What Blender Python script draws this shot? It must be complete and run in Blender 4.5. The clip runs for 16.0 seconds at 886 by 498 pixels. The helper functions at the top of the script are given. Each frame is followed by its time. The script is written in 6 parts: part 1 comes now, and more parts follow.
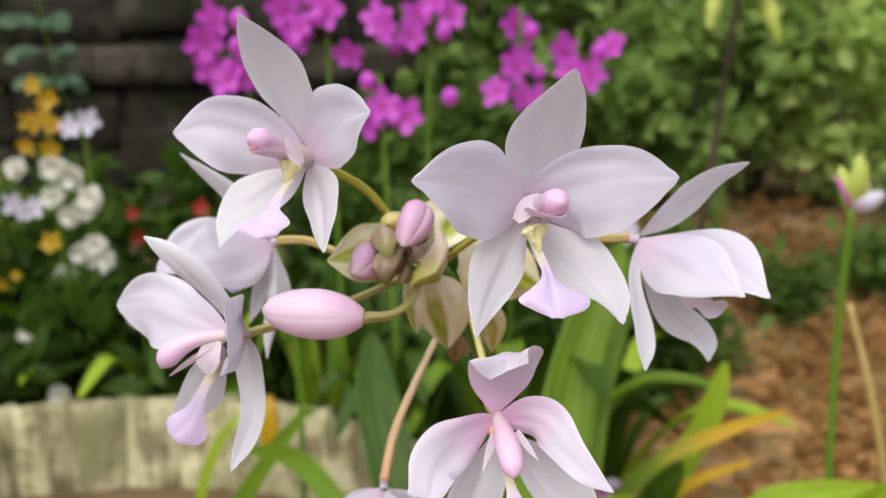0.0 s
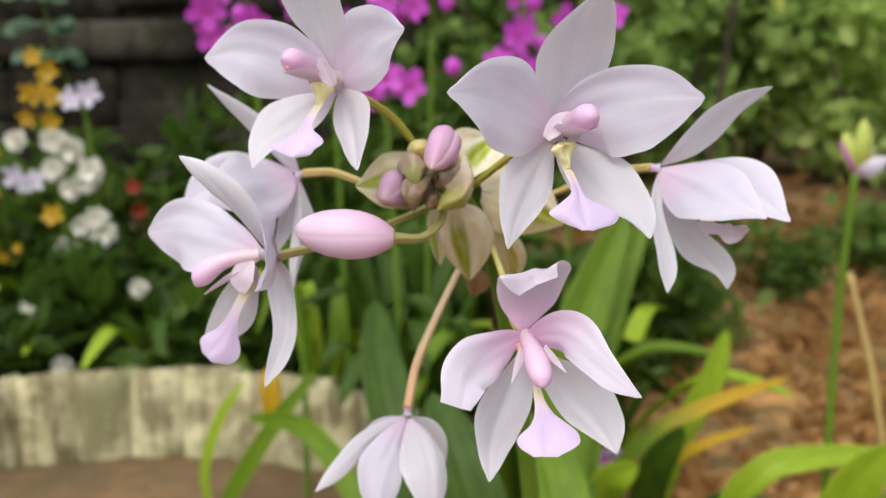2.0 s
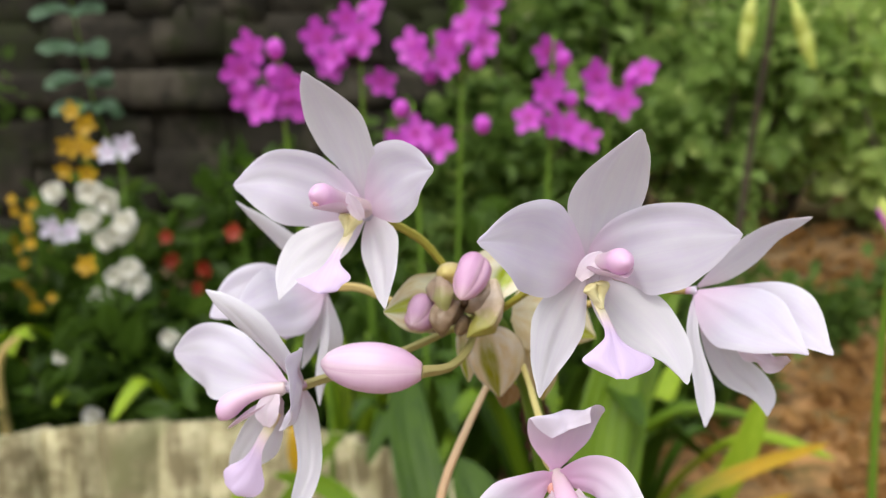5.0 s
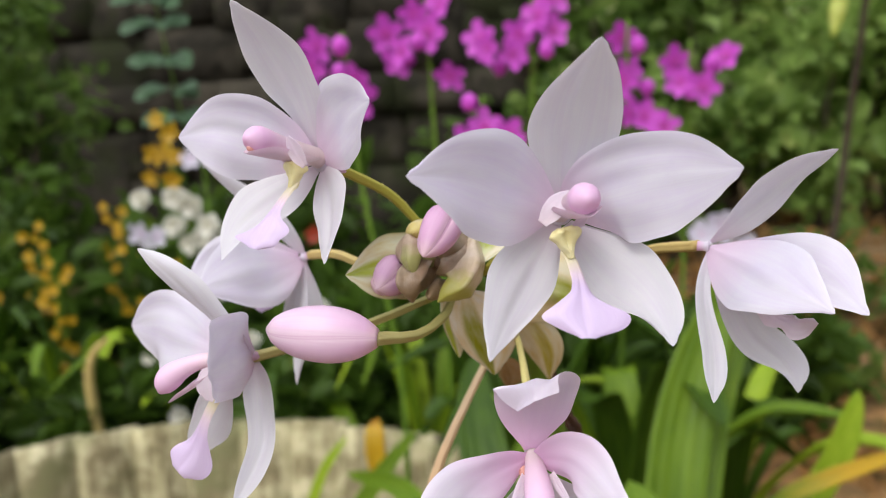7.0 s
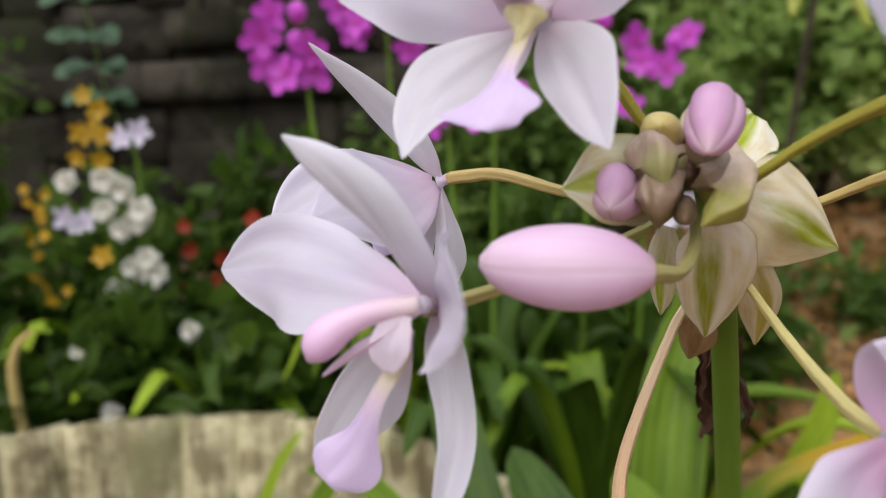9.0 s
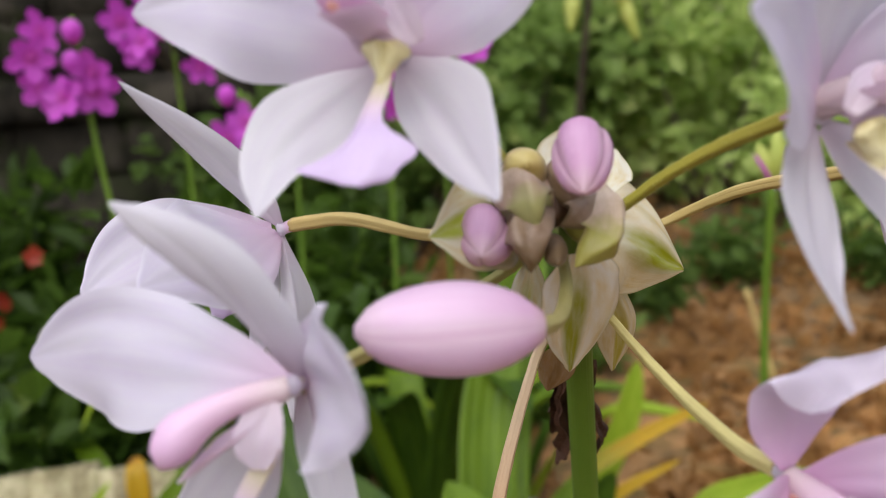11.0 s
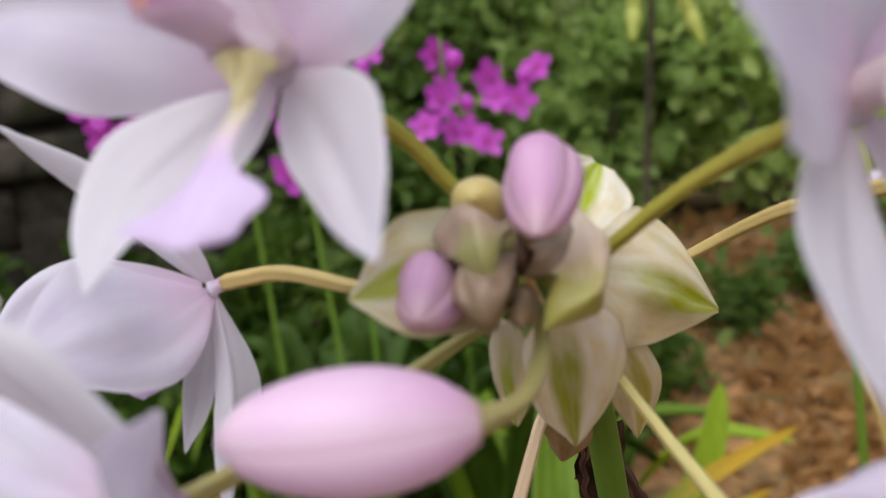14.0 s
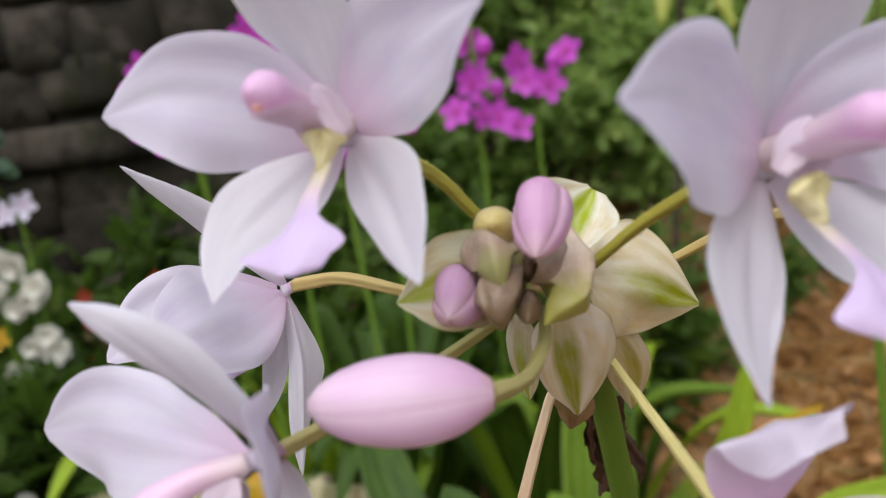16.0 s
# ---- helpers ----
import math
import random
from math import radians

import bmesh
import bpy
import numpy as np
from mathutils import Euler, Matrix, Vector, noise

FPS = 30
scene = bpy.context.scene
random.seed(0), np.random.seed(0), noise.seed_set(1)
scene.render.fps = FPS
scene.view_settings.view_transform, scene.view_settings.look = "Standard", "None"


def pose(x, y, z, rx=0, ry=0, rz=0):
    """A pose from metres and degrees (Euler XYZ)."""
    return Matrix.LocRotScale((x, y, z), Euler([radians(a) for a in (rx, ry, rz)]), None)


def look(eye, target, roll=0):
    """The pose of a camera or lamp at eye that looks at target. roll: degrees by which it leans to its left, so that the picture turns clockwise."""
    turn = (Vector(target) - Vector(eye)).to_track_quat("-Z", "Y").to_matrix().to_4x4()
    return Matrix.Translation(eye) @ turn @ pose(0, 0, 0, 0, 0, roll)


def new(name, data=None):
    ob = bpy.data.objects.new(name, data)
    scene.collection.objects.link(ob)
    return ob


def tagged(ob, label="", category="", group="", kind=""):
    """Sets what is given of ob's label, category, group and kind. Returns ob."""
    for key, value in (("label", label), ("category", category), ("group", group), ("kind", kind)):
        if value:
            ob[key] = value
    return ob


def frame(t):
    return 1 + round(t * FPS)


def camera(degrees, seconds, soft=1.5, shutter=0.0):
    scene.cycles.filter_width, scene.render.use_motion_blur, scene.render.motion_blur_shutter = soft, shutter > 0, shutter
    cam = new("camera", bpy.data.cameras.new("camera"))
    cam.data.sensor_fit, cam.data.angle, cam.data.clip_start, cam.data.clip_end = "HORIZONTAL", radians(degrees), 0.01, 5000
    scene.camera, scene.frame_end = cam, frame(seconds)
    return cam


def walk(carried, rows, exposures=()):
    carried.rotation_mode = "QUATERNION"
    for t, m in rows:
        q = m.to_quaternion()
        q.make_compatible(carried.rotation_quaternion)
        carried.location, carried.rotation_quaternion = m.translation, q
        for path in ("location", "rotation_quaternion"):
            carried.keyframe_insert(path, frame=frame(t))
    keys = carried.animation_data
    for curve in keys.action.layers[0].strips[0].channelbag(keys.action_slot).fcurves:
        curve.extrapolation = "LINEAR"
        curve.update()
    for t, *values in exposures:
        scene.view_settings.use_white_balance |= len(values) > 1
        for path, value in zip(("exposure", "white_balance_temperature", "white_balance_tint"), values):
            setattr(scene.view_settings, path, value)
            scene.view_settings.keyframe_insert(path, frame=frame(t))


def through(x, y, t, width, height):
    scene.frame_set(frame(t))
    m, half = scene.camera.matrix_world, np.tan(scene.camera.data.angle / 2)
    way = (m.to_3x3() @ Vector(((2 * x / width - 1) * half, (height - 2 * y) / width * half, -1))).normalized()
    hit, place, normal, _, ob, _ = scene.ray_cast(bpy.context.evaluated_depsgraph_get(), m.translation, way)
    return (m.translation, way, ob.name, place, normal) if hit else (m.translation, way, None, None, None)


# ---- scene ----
cam = camera(55.53, 16.0, soft=1.0)
PATH = [
    (0, (0.00502, 0.01136, 0.60384), (-0.01781, 0.99895, 0.44846), -0.53),
    (0.5, (0.00187, -0.00028, 0.59856), (-0.01793, 0.98660, 0.43832), -0.37),
    (1, (0.00402, -0.00362, 0.60088), (-0.01545, 0.98182, 0.43198), -0.31),
    (1.5, (-0.00064, -0.00176, 0.59319), (-0.01927, 0.98323, 0.42165), -0.20),
    (2, (-0.00159, 0.00539, 0.59221), (-0.02169, 0.98900, 0.41301), -0.41),
    (2.5, (0.00150, 0.01892, 0.58848), (-0.02027, 1.00207, 0.40695), -0.64),
    (3, (0.00499, 0.02215, 0.59545), (-0.01985, 1.00607, 0.41858), -0.93),
    (3.5, (0.00180, 0.01126, 0.60308), (-0.02494, 0.99925, 0.45091), -1.03),
    (4, (-0.00298, -0.00014, 0.61091), (-0.03473, 0.99148, 0.48565), -1.13),
    (6.5, (0.01435, 0.03527, 0.60666), (-0.11379, 1.01764, 0.47049), -1.35),
    (7, (0.02165, 0.03530, 0.59715), (-0.14026, 1.01447, 0.47470), -2.34),
    (7.5, (0.02169, 0.04143, 0.59009), (-0.16131, 1.01400, 0.44650), -1.54),
    (8, (0.00232, 0.05716, 0.57704), (-0.16466, 1.03425, 0.44509), -1.35),
    (10.5, (-0.04611, 0.09093, 0.58506), (0.07153, 1.07328, 0.43964), -3.40),
    (11, (-0.04128, 0.09300, 0.58433), (0.11817, 1.07135, 0.45238), -4.15),
    (11.5, (-0.04426, 0.10288, 0.57710), (0.12627, 1.08267, 0.47261), -4.92),
    (12, (-0.03311, 0.10694, 0.57412), (0.12041, 1.09216, 0.49814), -5.92),
    (12.5, (-0.01906, 0.11009, 0.57623), (0.10864, 1.09912, 0.50186), -6.45),
    (13, (-0.01878, 0.11270, 0.57715), (0.08050, 1.10523, 0.50627), -7.09),
    (13.5, (-0.01860, 0.11551, 0.58447), (0.06105, 1.10904, 0.50358), -7.33),
    (14, (-0.02162, 0.11582, 0.58350), (0.04860, 1.10873, 0.48759), -7.51),
    (14.5, (-0.02304, 0.10262, 0.58612), (0.04006, 1.09456, 0.47619), -7.38),
    (15, (-0.02626, 0.09225, 0.58728), (0.02360, 1.08428, 0.47155), -7.64),
    (15.5, (-0.02529, 0.08917, 0.58824), (0.01465, 1.08167, 0.47270), -7.97),
    (16, (-0.02182, 0.08890, 0.59070), (0.00699, 1.08191, 0.47626), -8.20),
]
EXPOSURES = [(0, 0.09, 6480, 8), (3, 0.07, 6480, 8), (4, 0.16, 6480, 8), (6.5, 0.12, 6400, 8), (8, -0.06, 6350, 11), (10.5, -0.14, 6260, 13), (12.5, -0.16, 6230, 13), (16, -0.13, 6220, 12)]
walk(cam, [(t, look(eye, target, roll)) for t, eye, target, roll in PATH], EXPOSURES)

# depth of field of a small hand-held lens, focused on the flower head
cam.data.dof.use_dof = True
cam.data.dof.focus_distance = 0.148
cam.data.dof.aperture_fstop = 19.0

# ---- light: bright overcast garden light ----
world = bpy.data.worlds.new("overcast_sky")
scene.world = world
world.use_nodes = True
wn, wl = world.node_tree.nodes, world.node_tree.links
sky = wn.new("ShaderNodeTexSky")
sky.sky_type = "NISHITA"
sky.sun_disc = False
sky.sun_elevation = radians(50)
sky.sun_rotation = radians(200)
sky.air_density, sky.dust_density, sky.ozone_density = 1.0, 4.0, 1.0
mute = wn.new("ShaderNodeHueSaturation")
mute.inputs["Saturation"].default_value = 0.35
wl.new(sky.outputs[0], mute.inputs["Color"])
wl.new(mute.outputs[0], wn["Background"].inputs["Color"])
wn["Background"].inputs["Strength"].default_value = 0.235
sun = new("sun", bpy.data.lights.new("sun", "SUN"))
sun.data.energy, sun.data.angle, sun.data.color = 1.25, radians(60), (1.0, 0.985, 0.97)
sun.matrix_world = look((-0.9, 0.5, 4.2), (0, 0, 0))


# ---- materials ----
def material(name, rough=0.5):
    """A node material: returns it with a small builder for its nodes."""
    m = bpy.data.materials.new(name)
    m.use_nodes = True
    nodes, links = m.node_tree.nodes, m.node_tree.links
    bsdf = nodes["Principled BSDF"]
    bsdf.inputs["Roughness"].default_value = rough

    def node(kind, **values):
        n = nodes.new(kind)
        for key, value in values.items():
            sock = n.inputs[key.replace("_", " ")] if key.replace("_", " ") in n.inputs else n.inputs[key]
            if hasattr(value, "links"):
                links.new(value, sock)
            else:
                sock.default_value = value
        return n

    def math_node(op, a, b=0.0, clamp=False):
        n = nodes.new("ShaderNodeMath")
        n.operation, n.use_clamp = op, clamp
        for i, value in enumerate((a, b)):
            if hasattr(value, "links"):
                links.new(value, n.inputs[i])
            else:
                n.inputs[i].default_value = value
        return n.outputs[0]

    def mix(fac, a, b):
        n = nodes.new("ShaderNodeMix")
        n.data_type = "RGBA"
        for sock, value in ((n.inputs[0], fac), (n.inputs[6], a), (n.inputs[7], b)):
            if hasattr(value, "links"):
                links.new(value, sock)
            else:
                sock.default_value = (*value, 1) if isinstance(value, tuple) else value
        return n.outputs[2]

    def ramp(fac, *stops):
        n = nodes.new("ShaderNodeValToRGB")
        while len(n.color_ramp.elements) < len(stops):
            n.color_ramp.elements.new(0.5)
        for e, (at, c) in zip(n.color_ramp.elements, stops):
            e.position, e.color = at, (*c, 1) if isinstance(c, tuple) else (c, c, c, 1)
        links.new(fac, n.inputs[0])
        return n.outputs[0]

    def uv():
        n = nodes.new("ShaderNodeUVMap")
        s = nodes.new("ShaderNodeSeparateXYZ")
        links.new(n.outputs[0], s.inputs[0])
        return n.outputs[0], s.outputs[0], s.outputs[1]

    def noise_tex(vector, scale, detail=4.0, rough=0.55):
        n = nodes.new("ShaderNodeTexNoise")
        n.inputs["Scale"].default_value, n.inputs["Detail"].default_value, n.inputs["Roughness"].default_value = scale, detail, rough
        if vector is not None:
            links.new(vector, n.inputs["Vector"])
        return n.outputs["Fac"]

    def stretch(vector, sx, sy, sz=1.0):
        n = nodes.new("ShaderNodeMapping")
        links.new(vector, n.inputs["Vector"])
        n.inputs["Scale"].default_value = (sx, sy, sz)
        return n.outputs[0]

    def where():
        return nodes.new("ShaderNodeTexCoord").outputs["Object"]

    def place():
        return nodes.new("ShaderNodeNewGeometry").outputs["Position"]

    def chance():
        return nodes.new("ShaderNodeObjectInfo").outputs["Random"]

    def island():
        return nodes.new("ShaderNodeNewGeometry").outputs["Random Per Island"]

    def bump(height, strength=0.2, distance=0.001):
        n = nodes.new("ShaderNodeBump")
        n.inputs["Strength"].default_value, n.inputs["Distance"].default_value = strength, distance
        links.new(height, n.inputs["Height"])
        links.new(n.outputs[0], bsdf.inputs["Normal"])
        return n.outputs[0]

    def finish(color, through_light=0.0, through_color=None):
        links.new(color, bsdf.inputs["Base Color"])
        if through_light:
            t = nodes.new("ShaderNodeBsdfTranslucent")
            links.new(through_color if through_color is not None else color, t.inputs["Color"])
            s = nodes.new("ShaderNodeMixShader")
            s.inputs[0].default_value = through_light
            links.new(bsdf.outputs[0], s.inputs[1])
            links.new(t.outputs[0], s.inputs[2])
            links.new(s.outputs[0], nodes["Material Output"].inputs["Surface"])
        return m

    class kit:
        pass
    kit.m, kit.bsdf, kit.math, kit.mix, kit.ramp, kit.uv, kit.noise = m, bsdf, math_node, mix, ramp, uv, noise_tex
    kit.stretch, kit.where, kit.place, kit.chance, kit.island, kit.bump, kit.finish = stretch, where, place, chance, island, bump, finish
    return kit


def petal_material(name, base, outer, heart, reach, blush=0.34):
    """Soft waxy petal: heart colour fading outwards along its length, faint lengthwise veins."""
    k = material(name, 0.38)
    vec, across, along = k.uv()
    veins = k.noise(k.stretch(vec, 17, 1.1), 1.0, 3.0)
    blot = k.noise(k.stretch(vec, 3, 3), 1.4, 3.0)
    body = k.mix(k.ramp(blot, (0.35, 0.0), (0.7, 1.0)), base, outer)
    pale = k.mix(k.math("MULTIPLY", k.ramp(veins, (0.42, 0.0), (0.72, 1.0)), blush), body, tuple(c * f for c, f in zip(outer, (0.95, 0.87, 0.98))))
    # bright rim highlight painted into the colour along both petal edges
    rim = k.ramp(k.math("ABSOLUTE", k.math("SUBTRACT", across, 0.5)), (0.38, 0.0), (0.5, 1.0))
    pale = k.mix(k.math("MULTIPLY", rim, 0.8), pale, tuple(min(0.9, c * 1.06) for c in base))
    fine_veins = k.noise(k.stretch(vec, 70, 1.0), 1.0, 2.0)
    pale = k.mix(k.math("MULTIPLY", k.ramp(fine_veins, (0.50, 0.0), (0.68, 1.0)), 0.16), pale, tuple(c * f for c, f in zip(outer, (0.95, 0.84, 0.98))))
    fade = k.ramp(along, (0.0, 1.0), (reach * 0.45, 0.55), (reach, 0.0))
    k.bsdf.inputs["Specular IOR Level"].default_value = 0.42
    k.bsdf.inputs["Sheen Weight"].default_value = 0.10
    fine = k.noise(k.stretch(vec, 90, 50), 1.0, 2.0)
    k.bump(k.math("ADD", k.math("ADD", veins, k.math("MULTIPLY", fine_veins, 0.2)), k.math("MULTIPLY", fine, 0.35)), 0.10, 0.0004)
    return k.finish(k.mix(fade, pale, heart), 0.48)


MAT_PETAL = petal_material("petal_lavender", (0.79, 0.77, 0.835), (0.75, 0.71, 0.815), (0.80, 0.63, 0.77), 0.36)
MAT_SEPAL = petal_material("sepal_white", (0.78, 0.77, 0.80), (0.755, 0.735, 0.785), (0.76, 0.66, 0.745), 0.24)
MAT_PINK = petal_material("petal_rosy", (0.80, 0.75, 0.83), (0.79, 0.745, 0.83), (0.79, 0.50, 0.72), 0.55)
MAT_WING = petal_material("column_wing_rosy", (0.84, 0.71, 0.81), (0.84, 0.75, 0.82), (0.84, 0.77, 0.74), 0.5)
MAT_LOBE = petal_material("side_lobe_white", (0.83, 0.76, 0.83), (0.82, 0.73, 0.81), (0.83, 0.73, 0.79), 0.5)


def lip_material():
    k = material("lip_lilac", 0.45)
    vec, across, along = k.uv()
    veins = k.noise(k.stretch(vec, 30, 2.0), 1.0, 3.0)
    lilac = k.mix(veins, (0.67, 0.53, 0.76), (0.73, 0.61, 0.80))
    claw = k.ramp(along, (0.0, (0.80, 0.70, 0.42)), (0.22, (0.82, 0.75, 0.58)), (0.36, (0.80, 0.66, 0.76)), (0.55, (0.67, 0.53, 0.76)))
    k.bump(veins, 0.15, 0.0004)
    return k.finish(k.mix(k.ramp(along, (0.4, 0.0), (0.65, 1.0)), claw, lilac), 0.3)


def column_material(name, neck, hood):
    k = material(name, 0.36)
    vec, across, along = k.uv()
    spots = k.noise(k.where(), 320.0, 3.0)
    body = k.ramp(along, (0.0, (0.82, 0.70, 0.66)), (0.30, neck), (0.58, tuple(0.5 * (a + b) for a, b in zip(neck, hood))), (0.80, hood), (1.0, tuple(c * 0.93 for c in hood)))
    k.bump(spots, 0.1, 0.0003)
    return k.finish(k.mix(k.math("MULTIPLY", spots, 0.25), body, (0.82, 0.66, 0.80)), 0.3)


def bud_material(name, deep, mid, tip, line_depth):
    """Closed bud: three sepals edge to edge, paler along their seams and towards the tip."""
    k = material(name, 0.36)
    vec, across, along = k.uv()
    veins = k.noise(k.stretch(vec, 46, 1.6), 1.0, 3.0)
    blot = k.noise(k.where(), 180.0, 3.0)
    skin = k.ramp(along, (0.0, (0.58, 0.36, 0.36)), (0.1, deep), (0.45, mid), (0.8, mid), (1.0, tip))
    pale = k.mix(k.math("MULTIPLY", blot, 0.5), skin, tuple(min(0.9, c * 1.12) for c in mid))
    turn = k.math("ADD", k.math("MULTIPLY", across, 3.0), k.math("MULTIPLY", along, 0.167))
    seam = k.math("ABSOLUTE", k.math("SUBTRACT", k.math("FRACT", turn), 0.5))
    edge = k.ramp(seam, (0.0, 1.0), (0.06, 0.7), (0.22, 0.0))
    pale = k.mix(k.math("MULTIPLY", edge, 0.6), pale, tip)
    line = k.ramp(k.math("ABSOLUTE", k.math("SUBTRACT", seam, 0.02)), (0.0, 1.0), (0.028, 0.0))
    pale = k.mix(k.math("MULTIPLY", line, line_depth), pale, tuple(c * f for c, f in zip(deep, (0.85, 0.7, 0.85))))
    k.bump(veins, 0.15, 0.0004)
    return k.finish(k.mix(k.math("MULTIPLY", k.ramp(veins, (0.45, 0.0), (0.68, 1.0)), 0.22), pale, deep), 0.25)


def bract_material(name, cream, green, amount, start=0.10, off=0.5):
    k = material(name, 0.26)
    vec, across, along = k.uv()
    side = k.math("ABSOLUTE", k.math("SUBTRACT", across, 0.5))
    band = k.math("ABSOLUTE", k.math("SUBTRACT", across, off))
    stripe = k.math("MULTIPLY", k.ramp(band, (0.10, 1.0), (0.20, 0.0)), k.ramp(along, (start, 0.0), (start + 0.2, 0.5), (start + 0.42, 1.0)))
    mottled = k.noise(k.stretch(vec, 8, 4), 1.0, 4.0)
    veins = k.noise(k.stretch(vec, 55, 1.6), 1.0, 3.0)
    flesh = k.mix(k.ramp(mottled, (0.38, 0.0), (0.70, 1.0)), cream, tuple(c * f for c, f in zip(cream, (0.90, 0.80, 0.54))))
    flesh = k.mix(k.math("MULTIPLY", veins, 0.10), flesh, tuple(c * 0.8 for c in cream))
    edge = k.ramp(side, (0.475, 0.0), (0.495, 1.0))
    flesh = k.mix(k.math("MULTIPLY", edge, 0.45), flesh, tuple(c * f for c, f in zip(green, (0.8, 0.6, 0.6))))
    k.bump(veins, 0.2, 0.0004)
    ragged = k.ramp(mottled, (0.30, 0.72), (0.60, 1.0))
    return k.finish(k.mix(k.math("MULTIPLY", k.math("MULTIPLY", stripe, ragged), amount), flesh, green), 0.32)


def scale_material(name, skin, shade, tip, reach):
    """Fleshy scale over a young bud: mottled skin, darker veins and margin, a green tip."""
    k = material(name, 0.28)
    vec, across, along = k.uv()
    side = k.math("ABSOLUTE", k.math("SUBTRACT", across, 0.5))
    mottled = k.noise(k.where(), 330.0, 4.0)
    veins = k.noise(k.stretch(vec, 34, 1.3), 1.0, 3.0)
    flesh = k.mix(k.ramp(mottled, (0.36, 0.0), (0.66, 1.0)), skin, shade)
    flesh = k.mix(k.math("MULTIPLY", k.ramp(veins, (0.45, 0.0), (0.66, 1.0)), 0.35), flesh, shade)
    end = k.ramp(k.math("ADD", along, k.math("MULTIPLY", mottled, 0.25)), (reach, 0.0), (reach + 0.22, 1.0))
    flesh = k.mix(end, flesh, tip)
    flesh = k.mix(k.math("MULTIPLY", k.ramp(side, (0.44, 0.0), (0.495, 1.0)), 0.6), flesh, tuple(c * 0.5 for c in shade))
    k.bump(k.math("ADD", veins, mottled), 0.25, 0.0004)
    return k.finish(flesh, 0.12)


def stem_material(name, low, high):
    k = material(name, 0.5)
    k.bsdf.inputs["Specular IOR Level"].default_value = 0.25
    vec, across, along = k.uv()
    lines = k.noise(k.stretch(vec, 26, 1.0), 1.0, 2.0)
    blot = k.noise(k.where(), 120.0, 4.0)
    col = k.mix(along, low, high)
    col = k.mix(k.math("MULTIPLY", lines, 0.45), col, tuple(c * 0.6 for c in low))
    k.bump(k.math("ADD", lines, k.math("MULTIPLY", blot, 0.7)), 0.4, 0.0005)
    return k.finish(k.mix(k.math("MULTIPLY", blot, 0.35), col, tuple(min(1, c * 1.35) for c in high)), 0.08)


def leaf_material(name, dark, light, yellow=None):
    """Leaf blade with lengthwise ribs, blotches and a little translucency."""
    k = material(name, 0.4)
    vec, across, along = k.uv()
    k.bsdf.inputs["Specular IOR Level"].default_value = 0.3
    ribs = k.noise(k.stretch(vec, 30, 1.2), 1.0, 2.0)
    blot = k.noise(k.stretch(vec, 4, 7), 1.2, 4.0)
    body = k.mix(k.ramp(blot, (0.3, 0.0), (0.7, 1.0)), dark, light)
    body = k.mix(k.math("MULTIPLY", k.ramp(ribs, (0.4, 0.0), (0.6, 1.0)), 0.35), body, tuple(c * 0.65 for c in dark))
    if yellow:
        body = k.mix(k.ramp(k.math("ADD", along, k.math("MULTIPLY", blot, 0.3)), (0.62, 0.0), (0.88, 1.0)), body, yellow)
    k.bump(ribs, 0.35, 0.002)
    return k.finish(body, 0.45)


def foliage_material(name, dark, light, tip, depth=0.5):
    """Many small leaves in one mesh, each with its own shade."""
    k = material(name, 0.5)
    k.bsdf.inputs["Specular IOR Level"].default_value = 0.25
    r = k.island()
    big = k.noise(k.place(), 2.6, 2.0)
    grain = k.noise(k.where(), 90.0, 3.0)
    col = k.ramp(r, (0.0, dark), (0.55, light), (0.88, light), (1.0, tip))
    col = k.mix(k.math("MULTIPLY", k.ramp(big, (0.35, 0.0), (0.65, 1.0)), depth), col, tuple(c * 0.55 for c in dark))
    col = k.mix(k.math("MULTIPLY", grain, 0.3), col, light)
    return k.finish(col, 0.55)


def plain_material(name, a, b, scale, rough=0.6, bump=0.3, distance=0.002, through=0.0):
    k = material(name, rough)
    p = k.where()
    big, small = k.noise(p, scale, 4.0), k.noise(p, scale * 9, 3.0)
    k.bump(small, bump, distance)
    return k.finish(k.mix(k.ramp(k.math("ADD", k.math("MULTIPLY", big, 0.7), k.math("MULTIPLY", small, 0.3)), (0.35, 0.0), (0.65, 1.0)), a, b), through)


